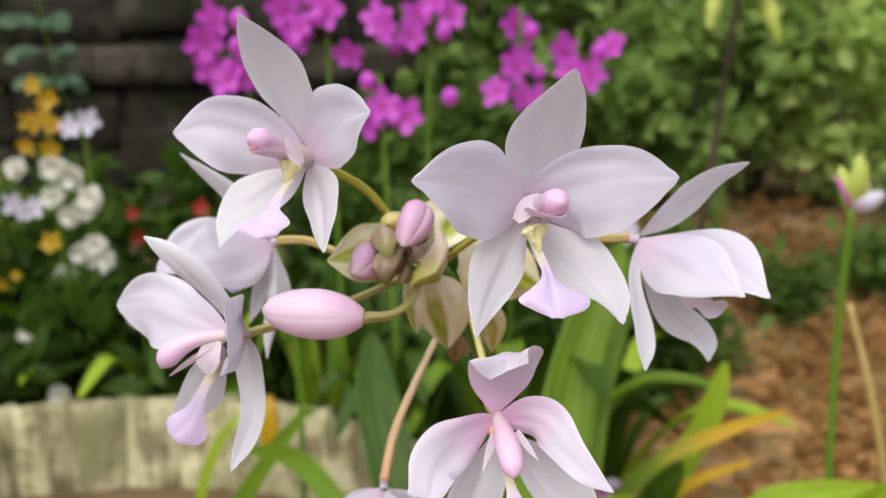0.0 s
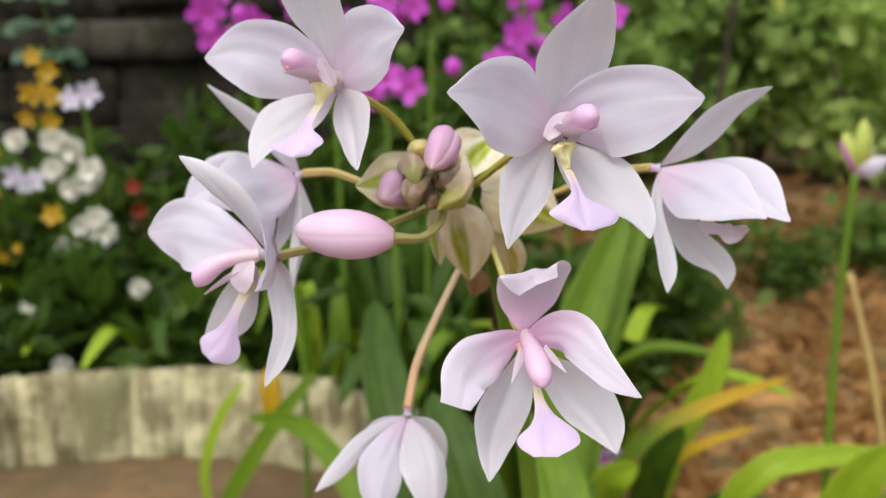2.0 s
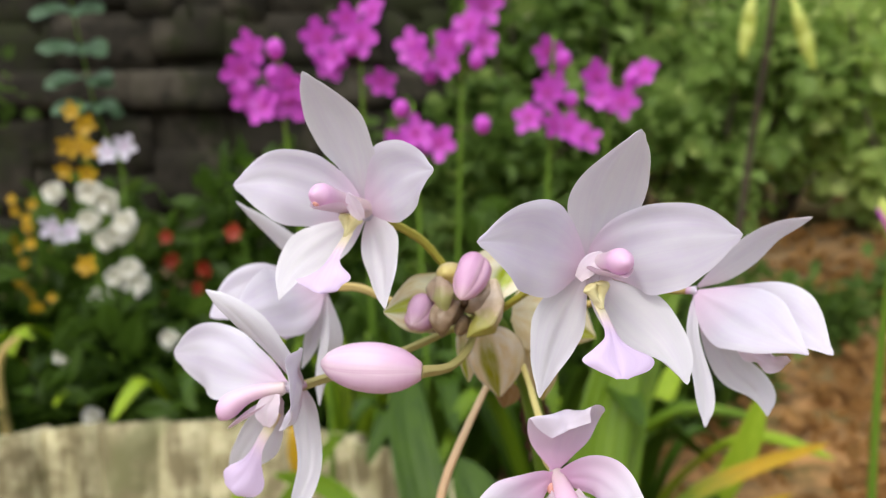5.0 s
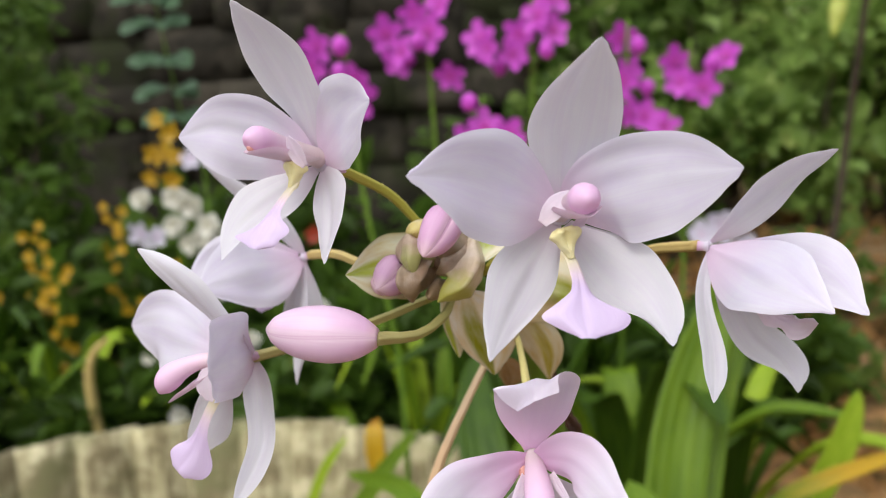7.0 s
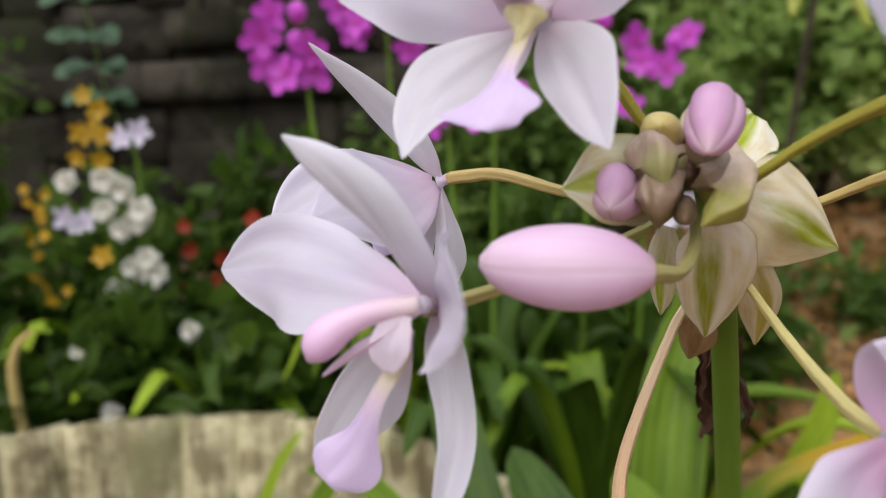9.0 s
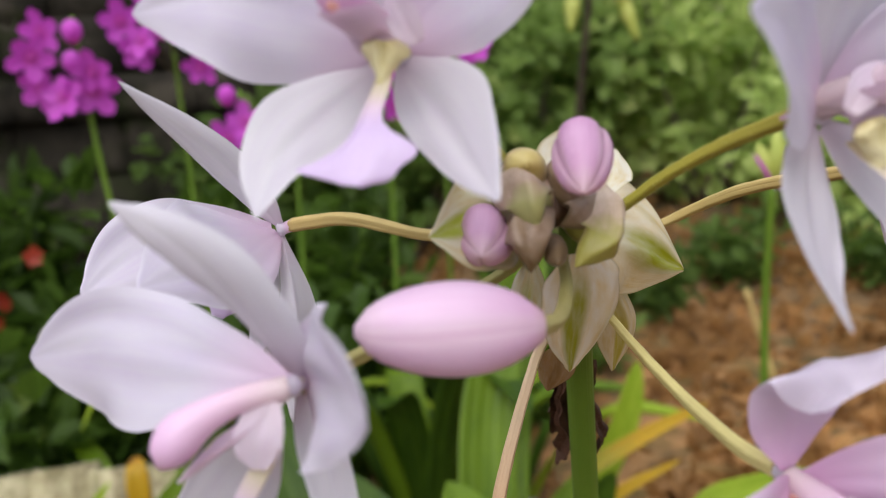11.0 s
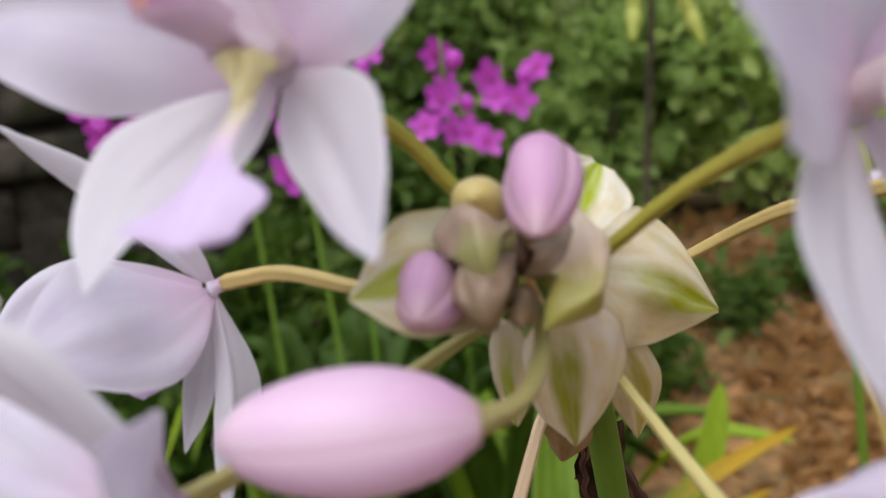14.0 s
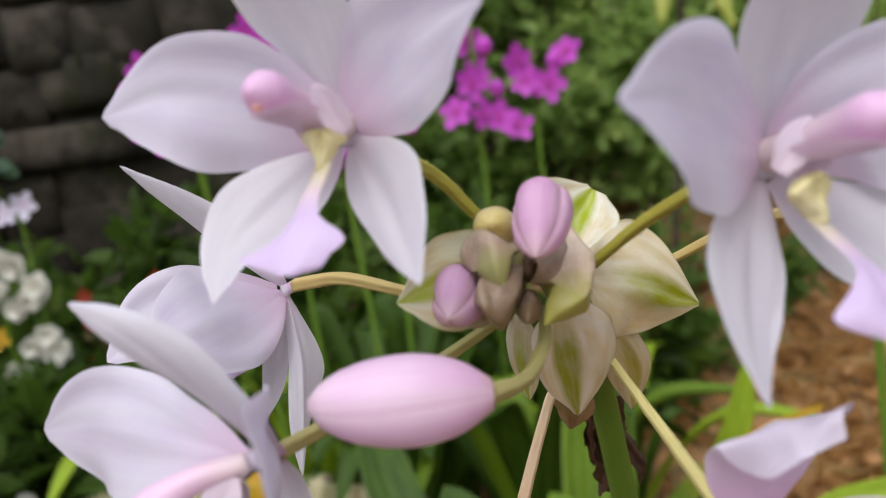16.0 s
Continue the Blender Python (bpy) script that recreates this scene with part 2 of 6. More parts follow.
def soil_material():
    k = material("garden_soil", 0.95)
    k.bsdf.inputs["Specular IOR Level"].default_value = 0.15
    p = k.place()
    a, b, c = k.noise(p, 3.4, 6.0, 0.65), k.noise(p, 21.0, 6.0, 0.7), k.noise(p, 120.0, 4.0)
    col = k.mix(k.ramp(b, (0.38, 0.0), (0.62, 1.0)), (0.13, 0.082, 0.036), (0.36, 0.205, 0.085))
    col = k.mix(k.ramp(a, (0.50, 0.0), (0.62, 0.9)), col, (0.54, 0.28, 0.105))
    col = k.mix(k.math("MULTIPLY", k.ramp(k.noise(p, 7.0, 6.0, 0.7), (0.50, 0.0), (0.62, 1.0)), 0.75), col, (0.045, 0.060, 0.014))
    edge = k.math("MULTIPLY", k.math("ADD", a, k.noise(p, 1.1, 3.0)), 0.45)

    def round_about(centre, near, far):
        d = k.m.node_tree.nodes.new("ShaderNodeVectorMath")
        d.operation = "DISTANCE"
        d.inputs[1].default_value = centre
        k.m.node_tree.links.new(p, d.inputs[0])
        return k.ramp(k.math("MULTIPLY", k.math("ADD", d.outputs["Value"], edge), 0.2), (near * 0.2, 1.0), (far * 0.2, 0.0))

    # humus round the bed, plus painted shade on the soil under the far shrubs
    humus_and_shade = k.math("MAXIMUM", round_about((-0.55, 0.90, 0.0), 1.05, 1.55), k.math("MULTIPLY", round_about((1.1, 3.3, 0.3), 1.4, 2.2), 0.85))
    humus_and_shade = k.math("MAXIMUM", humus_and_shade, k.math("SUBTRACT", 1.0, round_about((1.2, 1.4, 0.0), 1.5, 2.3)))
    col = k.mix(k.math("MULTIPLY", humus_and_shade, 0.8), col, (0.125, 0.088, 0.048))
    k.bump(k.math("ADD", b, k.math("MULTIPLY", c, 0.4)), 0.8, 0.015)
    return k.finish(col)


def stone_material(name, a, b, moss):
    k = material(name, 0.9)
    k.bsdf.inputs["Specular IOR Level"].default_value = 0.15
    p = k.place()
    big, mid, fine = k.noise(p, 3.2, 5.0, 0.6), k.noise(p, 11.0, 6.0, 0.7), k.noise(p, 70.0, 4.0)
    col = k.mix(k.ramp(mid, (0.40, 0.0), (0.62, 1.0)), a, b)
    col = k.mix(k.math("MULTIPLY", k.chance(), 0.35), col, tuple(c * 0.6 for c in a))
    col = k.mix(k.ramp(k.noise(p, 5.0, 5.0, 0.65), (0.50, 0.0), (0.62, 0.75)), col, tuple(c * 1.9 for c in b))
    col = k.mix(k.ramp(k.math("ADD", k.math("MULTIPLY", big, 0.6), k.math("MULTIPLY", mid, 0.4)), (0.50, 0.0), (0.58, 0.85)), col, moss)
    k.bump(k.math("ADD", mid, k.math("MULTIPLY", fine, 0.5)), 0.7, 0.01)
    return k.finish(col)


def tile_material():
    """Weathered pale cement tile: cream wash with brown and green algae patches and thin runs."""
    k = material("edging_cement", 0.9)
    p = k.place()
    runs = k.noise(k.stretch(p, 40, 40, 5), 1.0, 4.0)
    patch = k.noise(p, 14.0, 6.0, 0.68)
    fine = k.noise(p, 110.0, 4.0)
    col = k.mix(k.ramp(patch, (0.36, 0.0), (0.62, 1.0)), (0.58, 0.53, 0.33), (0.38, 0.34, 0.18))
    col = k.mix(k.math("MULTIPLY", k.ramp(k.math("ADD", k.math("MULTIPLY", runs, 0.5), k.math("MULTIPLY", patch, 0.5)), (0.46, 0.0), (0.55, 1.0)), 0.85), col, (0.13, 0.10, 0.045))
    col = k.mix(k.math("MULTIPLY", k.ramp(k.noise(p, 9.0, 5.0), (0.50, 0.0), (0.62, 1.0)), 0.75), col, (0.13, 0.14, 0.045))
    col = k.mix(k.math("MULTIPLY", k.chance(), 0.3), col, (0.30, 0.27, 0.16))
    k.bump(k.math("ADD", patch, k.math("MULTIPLY", fine, 0.5)), 0.6, 0.006)
    return k.finish(col)


MAT_LIP = lip_material()
MAT_COLUMN = column_material("column_pink", (0.83, 0.72, 0.72), (0.83, 0.53, 0.77))
MAT_COLUMN_ROSY = column_material("column_rosy", (0.82, 0.60, 0.72), (0.83, 0.57, 0.79))
MAT_BUD = bud_material("bud_pink", (0.70, 0.42, 0.61), (0.79, 0.57, 0.74), (0.85, 0.71, 0.74), 0.4)
MAT_BUD_SMALL = bud_material("bud_deep_pink", (0.56, 0.27, 0.46), (0.69, 0.41, 0.61), (0.84, 0.66, 0.66), 0.8)
MAT_CALLUS = plain_material("callus_yellow", (0.82, 0.74, 0.34), (0.86, 0.80, 0.48), 260.0, 0.5, 0.3, 0.0004, 0.15)
MAT_ANTHER = plain_material("anther_rust", (0.62, 0.28, 0.22), (0.72, 0.40, 0.34), 400.0, 0.5, 0.2, 0.0003, 0.1)
MAT_BRACT = bract_material("bract_cream", (0.84, 0.81, 0.68), (0.42, 0.51, 0.01), 1.0)
MAT_BRACT_FADED = bract_material("bract_faded", (0.74, 0.66, 0.48), (0.50, 0.42, 0.04), 0.9)
MAT_BRACT_TIP = bract_material("bract_green_tipped", (0.89, 0.82, 0.62), (0.38, 0.41, 0.01), 1.0, 0.22, 0.54)
MAT_BRACT_BAND = bract_material("bract_green_banded", (0.93, 0.88, 0.78), (0.36, 0.39, 0.02), 1.0, 0.08, 0.56)
MAT_SCALE_CREAM = scale_material("scale_cream", (0.70, 0.58, 0.33), (0.48, 0.37, 0.15), (0.62, 0.50, 0.16), 0.75)
MAT_SCALE_ROSY = scale_material("scale_rosy", (0.56, 0.43, 0.33), (0.38, 0.27, 0.18), (0.42, 0.42, 0.16), 0.62)
MAT_SCALE_BROWN = scale_material("scale_brown", (0.42, 0.31, 0.22), (0.24, 0.16, 0.09), (0.22, 0.15, 0.08), 0.7)
MAT_SCALE_OLIVE = scale_material("scale_olive", (0.66, 0.53, 0.41), (0.50, 0.38, 0.24), (0.36, 0.34, 0.07), 0.56)
MAT_BRACT_GREEN = bract_material("bract_green", (0.82, 0.80, 0.60), (0.42, 0.48, 0.05), 1.0)
MAT_BRACT_DRY = bract_material("bract_drying", (0.42, 0.29, 0.17), (0.26, 0.15, 0.05), 0.6)
MAT_BUD_DARK = plain_material("wrapped_bud_brown", (0.08, 0.040, 0.020), (0.24, 0.14, 0.08), 260.0, 0.5, 0.3, 0.0005, 0.1)
MAT_STEM_GREEN = stem_material("stem_olive", (0.34, 0.33, 0.04), (0.40, 0.35, 0.06))
MAT_STEM_OLIVE = stem_material("stem_dull_olive", (0.34, 0.33, 0.09), (0.42, 0.36, 0.15))
MAT_STEM_TAN = stem_material("stem_tan", (0.44, 0.36, 0.13), (0.52, 0.38, 0.14))
MAT_STEM_ROSY = stem_material("stem_rosy", (0.76, 0.69, 0.48), (0.66, 0.36, 0.17))
MAT_STEM_YELLOW = stem_material("stem_yellow", (0.70, 0.62, 0.24), (0.66, 0.58, 0.24))
MAT_STALK = stem_material("stalk_green", (0.085, 0.165, 0.014), (0.15, 0.26, 0.025))
MAT_STALK_DARK = stem_material("stalk_brown", (0.06, 0.045, 0.02), (0.09, 0.06, 0.03))
MAT_DRY = plain_material("withered_brown", (0.035, 0.014, 0.008), (0.10, 0.04, 0.02), 150.0, 0.7, 0.6, 0.001, 0.1)
MAT_LEAF = leaf_material("blade_green", (0.12, 0.22, 0.008), (0.21, 0.33, 0.018))
MAT_LEAF_DARK = leaf_material("blade_deep_green", (0.040, 0.090, 0.007), (0.085, 0.160, 0.011))
MAT_LEAF_LIME = leaf_material("blade_lime", (0.29, 0.44, 0.018), (0.45, 0.58, 0.045))
MAT_LEAF_YELLOW = leaf_material("blade_yellowing", (0.144, 0.252, 0.021), (0.234, 0.306, 0.028), (0.558, 0.360, 0.014))
MAT_LEAF_GREY = leaf_material("leaf_grey_green", (0.075, 0.15, 0.075), (0.13, 0.23, 0.12))
# lit, half-shaded and shaded copies of the shrub leaf, shade put into the colour
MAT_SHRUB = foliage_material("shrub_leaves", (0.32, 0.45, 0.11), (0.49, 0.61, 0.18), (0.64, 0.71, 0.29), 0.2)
MAT_SHRUB_HALF_SHADED = foliage_material("shrub_half_shaded_green", (0.17, 0.27, 0.055), (0.28, 0.40, 0.10), (0.48, 0.57, 0.18), 0.3)
MAT_SHRUB_SHADED = foliage_material("shrub_shaded_green", (0.072, 0.132, 0.022), (0.145, 0.235, 0.045), (0.28, 0.37, 0.09))
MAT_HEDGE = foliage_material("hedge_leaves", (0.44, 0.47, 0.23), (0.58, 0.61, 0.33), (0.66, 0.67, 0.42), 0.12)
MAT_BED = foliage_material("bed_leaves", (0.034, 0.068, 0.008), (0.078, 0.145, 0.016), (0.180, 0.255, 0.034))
MAT_LITTER = foliage_material("dry_litter", (0.24, 0.13, 0.044), (0.50, 0.27, 0.092), (0.70, 0.43, 0.17))
MAT_MAGENTA = petal_material("petal_magenta", (0.66, 0.085, 0.64), (0.74, 0.16, 0.72), (0.60, 0.05, 0.34), 0.35, 0.15)
MAT_WHITE = petal_material("petal_white", (0.88, 0.87, 0.80), (0.86, 0.85, 0.76), (0.60, 0.60, 0.28), 0.2, 0.05)
MAT_GOLD = petal_material("petal_gold", (0.58, 0.36, 0.010), (0.64, 0.44, 0.02), (0.42, 0.20, 0.007), 0.3, 0.1)
MAT_RED = petal_material("petal_red", (0.446, 0.050, 0.018), (0.504, 0.079, 0.029), (0.302, 0.022, 0.014), 0.3, 0.1)
MAT_POD = plain_material("pod_lime", (0.42, 0.50, 0.08), (0.58, 0.60, 0.16), 40.0, 0.5, 0.3, 0.001, 0.3)
MAT_BARK = plain_material("twig_bark", (0.05, 0.035, 0.025), (0.12, 0.09, 0.06), 30.0, 0.9, 0.8, 0.004)
MAT_SOIL, MAT_TILE = soil_material(), tile_material()
# near-black wall colours carry the shade under the trees, besides the moss
MAT_STONE = stone_material("shaded_mossy_stone", (0.016, 0.014, 0.010), (0.035, 0.030, 0.022), (0.017, 0.021, 0.0065))
MAT_MORTAR = stone_material("shaded_mortar", (0.018, 0.016, 0.0115), (0.032, 0.028, 0.021), (0.017, 0.021, 0.0065))


# ---- builders ----
def V(*c):
    return Vector(c)


def link(name, me, mat, parent=None, at=None, label="", smooth=True):
    """One mesh object. Its mesh is given in world places; at is where its own origin lies."""
    origin = Vector(at) if at is not None else Vector((0, 0, 0))
    me.transform(Matrix.Translation(-origin))
    if smooth:
        me.shade_smooth()
    if mat:
        me.materials.append(mat)
    ob = new(name, me)
    base = Vector((0, 0, 0))
    p = parent
    while p:
        base += p.location
        p = p.parent
    ob.parent, ob.location = parent, origin - base
    if label:
        ob["label"] = label
    return ob


def thing(name, at, label, category, group="", kind=""):
    ob = new(name)
    ob.location = at
    ob.empty_display_size = 0.02
    return tagged(ob, label, category, group, kind)


def spline(points, n):
    """n + 1 places along a smooth curve through the points."""
    p = [Vector(q) for q in points]
    p = [2 * p[0] - p[1], *p, 2 * p[-1] - p[-2]]
    spans, out = len(p) - 3, []
    for i in range(n + 1):
        s = i / n * spans
        j = min(int(s), spans - 1)
        t, (a, b, c, d) = s - j, p[j:j + 4]
        out.append(0.5 * ((2 * b) + (c - a) * t + (2 * a - 5 * b + 4 * c - d) * t * t + (3 * b - a - 3 * c + d) * t ** 3))
    return out


def mesh_of(verts, faces, uvs, name="mesh"):
    me = bpy.data.meshes.new(name)
    me.from_pydata([tuple(v) for v in verts], [], faces)
    layer = me.uv_layers.new(name="UVMap")
    idx = [0] * len(me.loops)
    me.loops.foreach_get("vertex_index", idx)
    layer.data.foreach_set("uv", [c for i in idx for c in uvs[i]])
    return me


def blade(path, half, face, cup=0.0, ruffle=0.0, waves=3.0, groove=0.0, pleats=0, thick=0.0004, nu=16, nv=8, seed=0):
    """A thin closed blade along a path. half(u): half width; face: the side that it shows; cup: how far its edges rise."""
    c = spline(path, nu)
    face = Vector(face).normalized()
    verts, uvs, faces, rows_f, rows_b, rim = [], [], [], [], [], set()
    for i in range(nu + 1):
        u = i / nu
        ax = (c[min(i + 1, nu)] - c[max(i - 1, 0)]).normalized()
        n = (face - ax * face.dot(ax)).normalized()
        s = ax.cross(n)
        w = half(u)
        rf, rb = [], []
        for j in range(nv + 1):
            v = 2 * j / nv - 1
            lift = cup * w * v * v - groove * w * math.exp(-(v / 0.16) ** 2)
            lift += ruffle * w * v * v * math.sin(waves * 2 * math.pi * u + seed * 1.7 + (1.3 if v > 0 else 0))
            if pleats:
                lift += 0.06 * w * math.cos(pleats * math.pi * v)
            p = c[i] + s * (w * v) + n * lift
            edge = j in (0, nv) or i in (0, nu)
            if edge:
                rim.add(len(verts))
            th = 0 if edge else thick * 0.5 * (1 - v ** 4)
            rf.append(len(verts)), verts.append(p + n * th), uvs.append((v * 0.5 + 0.5, u))
            if edge:
                rb.append(rf[-1])
            else:
                rb.append(len(verts)), verts.append(p - n * th), uvs.append((v * 0.5 + 0.5, u))
        rows_f.append(rf), rows_b.append(rb)
    for i in range(nu):
        for j in range(nv):
            faces.append((rows_f[i][j], rows_f[i][j + 1], rows_f[i + 1][j + 1], rows_f[i + 1][j]))
            faces.append((rows_b[i][j], rows_b[i + 1][j], rows_b[i + 1][j + 1], rows_b[i][j + 1]))
    me = mesh_of(verts, faces, uvs)
    for e in me.edges:
        if e.vertices[0] in rim and e.vertices[1] in rim:
            e.use_edge_sharp = True
    return me


def ovate(width, peak=0.52, sharp=0.8, claw=0.12):
    """Half width of a petal along its length: claw at the base, widest at peak."""
    q = sharp
    p = q * peak / (1 - peak)
    top = peak ** p * (1 - peak) ** q
    return lambda u: width * 0.5 * max(0.02 if u > 0.9 else claw * (1 - u), max(u, 1e-4) ** p * max(1 - u, 0) ** q / top)


def petal_path(base, tip, face, bend=0.0, recurve=0.0):
    b, t, n = Vector(base), Vector(tip), Vector(face).normalized()
    ax = t - b
    n = (n - ax.normalized() * n.dot(ax.normalized())).normalized()
    size = ax.length
    return [b + ax * u + n * size * (bend * 4 * u * (1 - u) - recurve * (u ** 3 - u)) for u in (0, 0.25, 0.5, 0.75, 1.0)]


def tube(path, radii, n=24, sides=10, ridges=0, ridge=0.0, seams=0.0):
    """A closed round stem along a path; radii: values spread evenly along it."""
    c = spline(path, n)
    ax = (c[1] - c[0]).normalized()
    side = ax.orthogonal().normalized()
    verts, uvs, faces = [], [], []
    for i in range(n + 1):
        ax = (c[min(i + 1, n)] - c[max(i - 1, 0)]).normalized()
        side = (side - ax * side.dot(ax)).normalized()
        other = ax.cross(side)
        s = i / n * (len(radii) - 1)
        k = min(int(s), len(radii) - 2)
        f = s - k
        r = radii[k] * (1 - f) + radii[k + 1] * f
        for j in range(sides):
            a = 2 * math.pi * j / sides
            rr = r * (1 + ridge * math.cos(ridges * a)) if ridges else r
            if seams:
                rr = r * (1 - seams + seams * abs(math.cos(1.5 * a + 0.52 * i / n)) ** 0.5)
            verts.append(c[i] + side * (rr * math.cos(a)) + other * (rr * math.sin(a)))
            uvs.append((j / sides, i / n))
    for i in range(n):
        for j in range(sides):
            k = (j + 1) % sides
            faces.append((i * sides + j, i * sides + k, (i + 1) * sides + k, (i + 1) * sides + j))
    faces.append(tuple(reversed(range(sides))))
    faces.append(tuple(n * sides + j for j in range(sides)))
    return mesh_of(verts, faces, uvs)


def roughen(me, amount, scale):
    """Small uneven swellings all over a mesh."""
    for v in me.vertices:
        v.co += noise.noise_vector(v.co * scale) * amount
    return me


def lumps(balls, seg=12, rings=8):
    """Several squashed balls in one mesh: (centre, radii, axis)."""
    verts, uvs, faces = [], [], []
    for centre, radii, axis in balls:
        q = Vector(axis).to_track_quat("Z", "Y").to_matrix()
        first = len(verts)
        for i in range(rings + 1):
            th = math.pi * i / rings
            for j in range(seg):
                a = 2 * math.pi * j / seg
                p = Vector((radii[0] * math.sin(th) * math.cos(a), radii[1] * math.sin(th) * math.sin(a), radii[2] * math.cos(th)))
                verts.append(Vector(centre) + q @ p), uvs.append((j / seg, i / rings))
        for i in range(rings):
            for j in range(seg):
                k = (j + 1) % seg
                faces.append((first + i * seg + j, first + i * seg + k, first + (i + 1) * seg + k, first + (i + 1) * seg + j))
    return mesh_of(verts, faces, uvs)


# ---- the flower head ----
plant = thing("orchid_plant", (0.06, 0.42, 0.0), "pale lavender ground orchid in bloom, cream bracts, rooted in garden soil", "orchid")


def smooth_list(values, u):
    """A value from evenly spread ones, smoothed."""
    s = u * (len(values) - 1)
    k = min(int(s), len(values) - 2)
    a, b, c, d = values[max(k - 1, 0)], values[k], values[k + 1], values[min(k + 2, len(values) - 1)]
    t = s - k
    return max(0.0, 0.5 * (2 * b + (c - a) * t + (2 * a - 5 * b + 4 * c - d) * t * t + (3 * b - a - 3 * c + d) * t ** 3))


def even(values):
    """Takes the sharpest steps out of a list of widths; its ends stay."""
    mid = [0.25 * a + 0.5 * b + 0.25 * c for a, b, c in zip(values, values[1:], values[2:])]
    return (values[0], *mid, values[-1])


def limb(path, left, right, face, cup=0.1, ruffle=0.05, soft=0.02, crease=0.035, thick=0.00035, seed=0.0, nu=40, nv=20, curl=0.0, raw=False, shear=0.0):
    """A petal, sepal or bract: its midline, its half widths in millimetres on either side from base to tip, the side that it
    shows, how far its edges rise (cup), wave (ruffle) and roll back (curl), the crease along its middle, and how far one side is drawn out past the other (shear)."""
    c = spline(path, nu)
    face = Vector(face).normalized()
    if not raw:
        left, right = even(left), even(right)
    verts, uvs, faces, rows_f, rows_b, rim = [], [], [], [], [], set()
    for i in range(nu + 1):
        u = i / nu
        w_l, w_r = smooth_list(left, u), smooth_list(right, u)
        if u > 0.9 and left[-1] == 0:
            q = ((1 - u) / 0.1) ** 0.55
            w_l, w_r = max(w_l, 0.8 * q * left[-2]), max(w_r, 0.8 * q * right[-2])
        w_l, w_r = max(w_l, 0.08) / 1000, max(w_r, 0.08) / 1000
        w = 0.5 * (w_l + w_r)
        ax = (c[min(i + 1, nu)] - c[max(i - 1, 0)]).normalized()
        n = (face - ax * face.dot(ax)).normalized()
        s = ax.cross(n)
        rf, rb = [], []
        for j in range(nv + 1):
            v = 2 * j / nv - 1
            lop = 0.5 * (w_r - w_l)
            off = w * v + lop * v * v if abs(lop) < 0.48 * w else (w_r if v > 0 else w_l) * v
            lift = cup * w * v * v - crease * w * math.exp(-(v / 0.14) ** 2) - curl * w * abs(v) ** 6
            lift += ruffle * w * v * v * math.sin(7.3 * u + seed * 1.7 + (1.9 if v > 0 else 0))
            lift += 0.35 * ruffle * w * v ** 4 * math.sin(19.0 * u + seed * 2.9 + (0.7 if v > 0 else 2.6))
            lift += 1.5 * soft * w * math.sin(math.pi * u) * (math.sin(4.1 * v + 3.0 * u + seed * 2.3) + 0.5 * math.sin(8.7 * v - 5.0 * u + seed))
            way = 1 + 0.010 * math.sin(23.0 * u + seed * 3.1 + (2.0 if v > 0 else 0.0)) * math.sin(math.pi * u)
            p = c[i] + s * off * way + n * lift + ax * shear * off * u * u
            edge = j in (0, nv) or i in (0, nu)
            if edge:
                rim.add(len(verts))
            th = 0 if edge else thick * 0.5 * (1 - v ** 6)
            rf.append(len(verts)), verts.append(p + n * th), uvs.append((v * 0.5 + 0.5, u))
            if edge:
                rb.append(rf[-1])
            else:
                rb.append(len(verts)), verts.append(p - n * th), uvs.append((v * 0.5 + 0.5, u))
        rows_f.append(rf), rows_b.append(rb)
    for i in range(nu):
        for j in range(nv):
            faces.append((rows_f[i][j], rows_f[i][j + 1], rows_f[i + 1][j + 1], rows_f[i + 1][j]))
            faces.append((rows_b[i][j], rows_b[i + 1][j], rows_b[i + 1][j + 1], rows_b[i][j + 1]))
    me = mesh_of(verts, faces, uvs)
    for e in me.edges:
        if e.vertices[0] in rim and e.vertices[1] in rim:
            e.use_edge_sharp = True
    return me


def heart_of(heart, stem_side, label, wide=0.0013):
    """The tube at the middle of a flower, to which its petals belong."""
    heart, stem_side = Vector(heart), Vector(stem_side)
    return link("flower", tube([stem_side, stem_side.lerp(heart, 0.6), heart], [0.0010, 0.0010, 0.0009, 0.0010, wide, wide * 0.7], 18, 16), MAT_PINK, plant, heart, label)


def column(core, heart, tip, girth, arch=0.10, wing=0.0, anther=False, mat=None):
    """The pink club over the lip, with a thin trough below it."""
    heart, tip = Vector(heart), Vector(tip)
    ax = tip - heart
    up = (V(0, 0, 1) - ax.normalized() * ax.normalized().z).normalized()
    way = [heart, heart + ax * 0.4 + up * ax.length * arch, heart + ax * 0.75 + up * ax.length * arch, tip]
    link("column", tube(way, girth, 36, 20), mat or MAT_COLUMN, core, heart, "glossy pink column")
    if wing:
        low = up * -0.0017
        q = [heart + low * 0.6, heart.lerp(tip, 0.35) + low, heart.lerp(tip, 0.65) + low * 1.25, heart.lerp(tip, 0.96) + low * 1.5]
        half = (1.4, 2.2, 2.7, 3.1, 3.4, 3.6, 3.7, 3.6, 3.2, 2.4, 0.8)
        link("column_wing", limb(q, [wing * h for h in half], [wing * h for h in half], up, 0.42, 0.05, 0.02, 0.0, 0.0003, 1.0, 24, 14), MAT_WING, core, heart, "thin rosy trough below the column")
    if anther:
        link("anther", lumps([(tip - ax.normalized() * 0.0017 - up * 0.0015, (0.0007, 0.0006, 0.0008), ax)], 14, 10), MAT_ANTHER, core, heart, "small rust-pink anther cap")


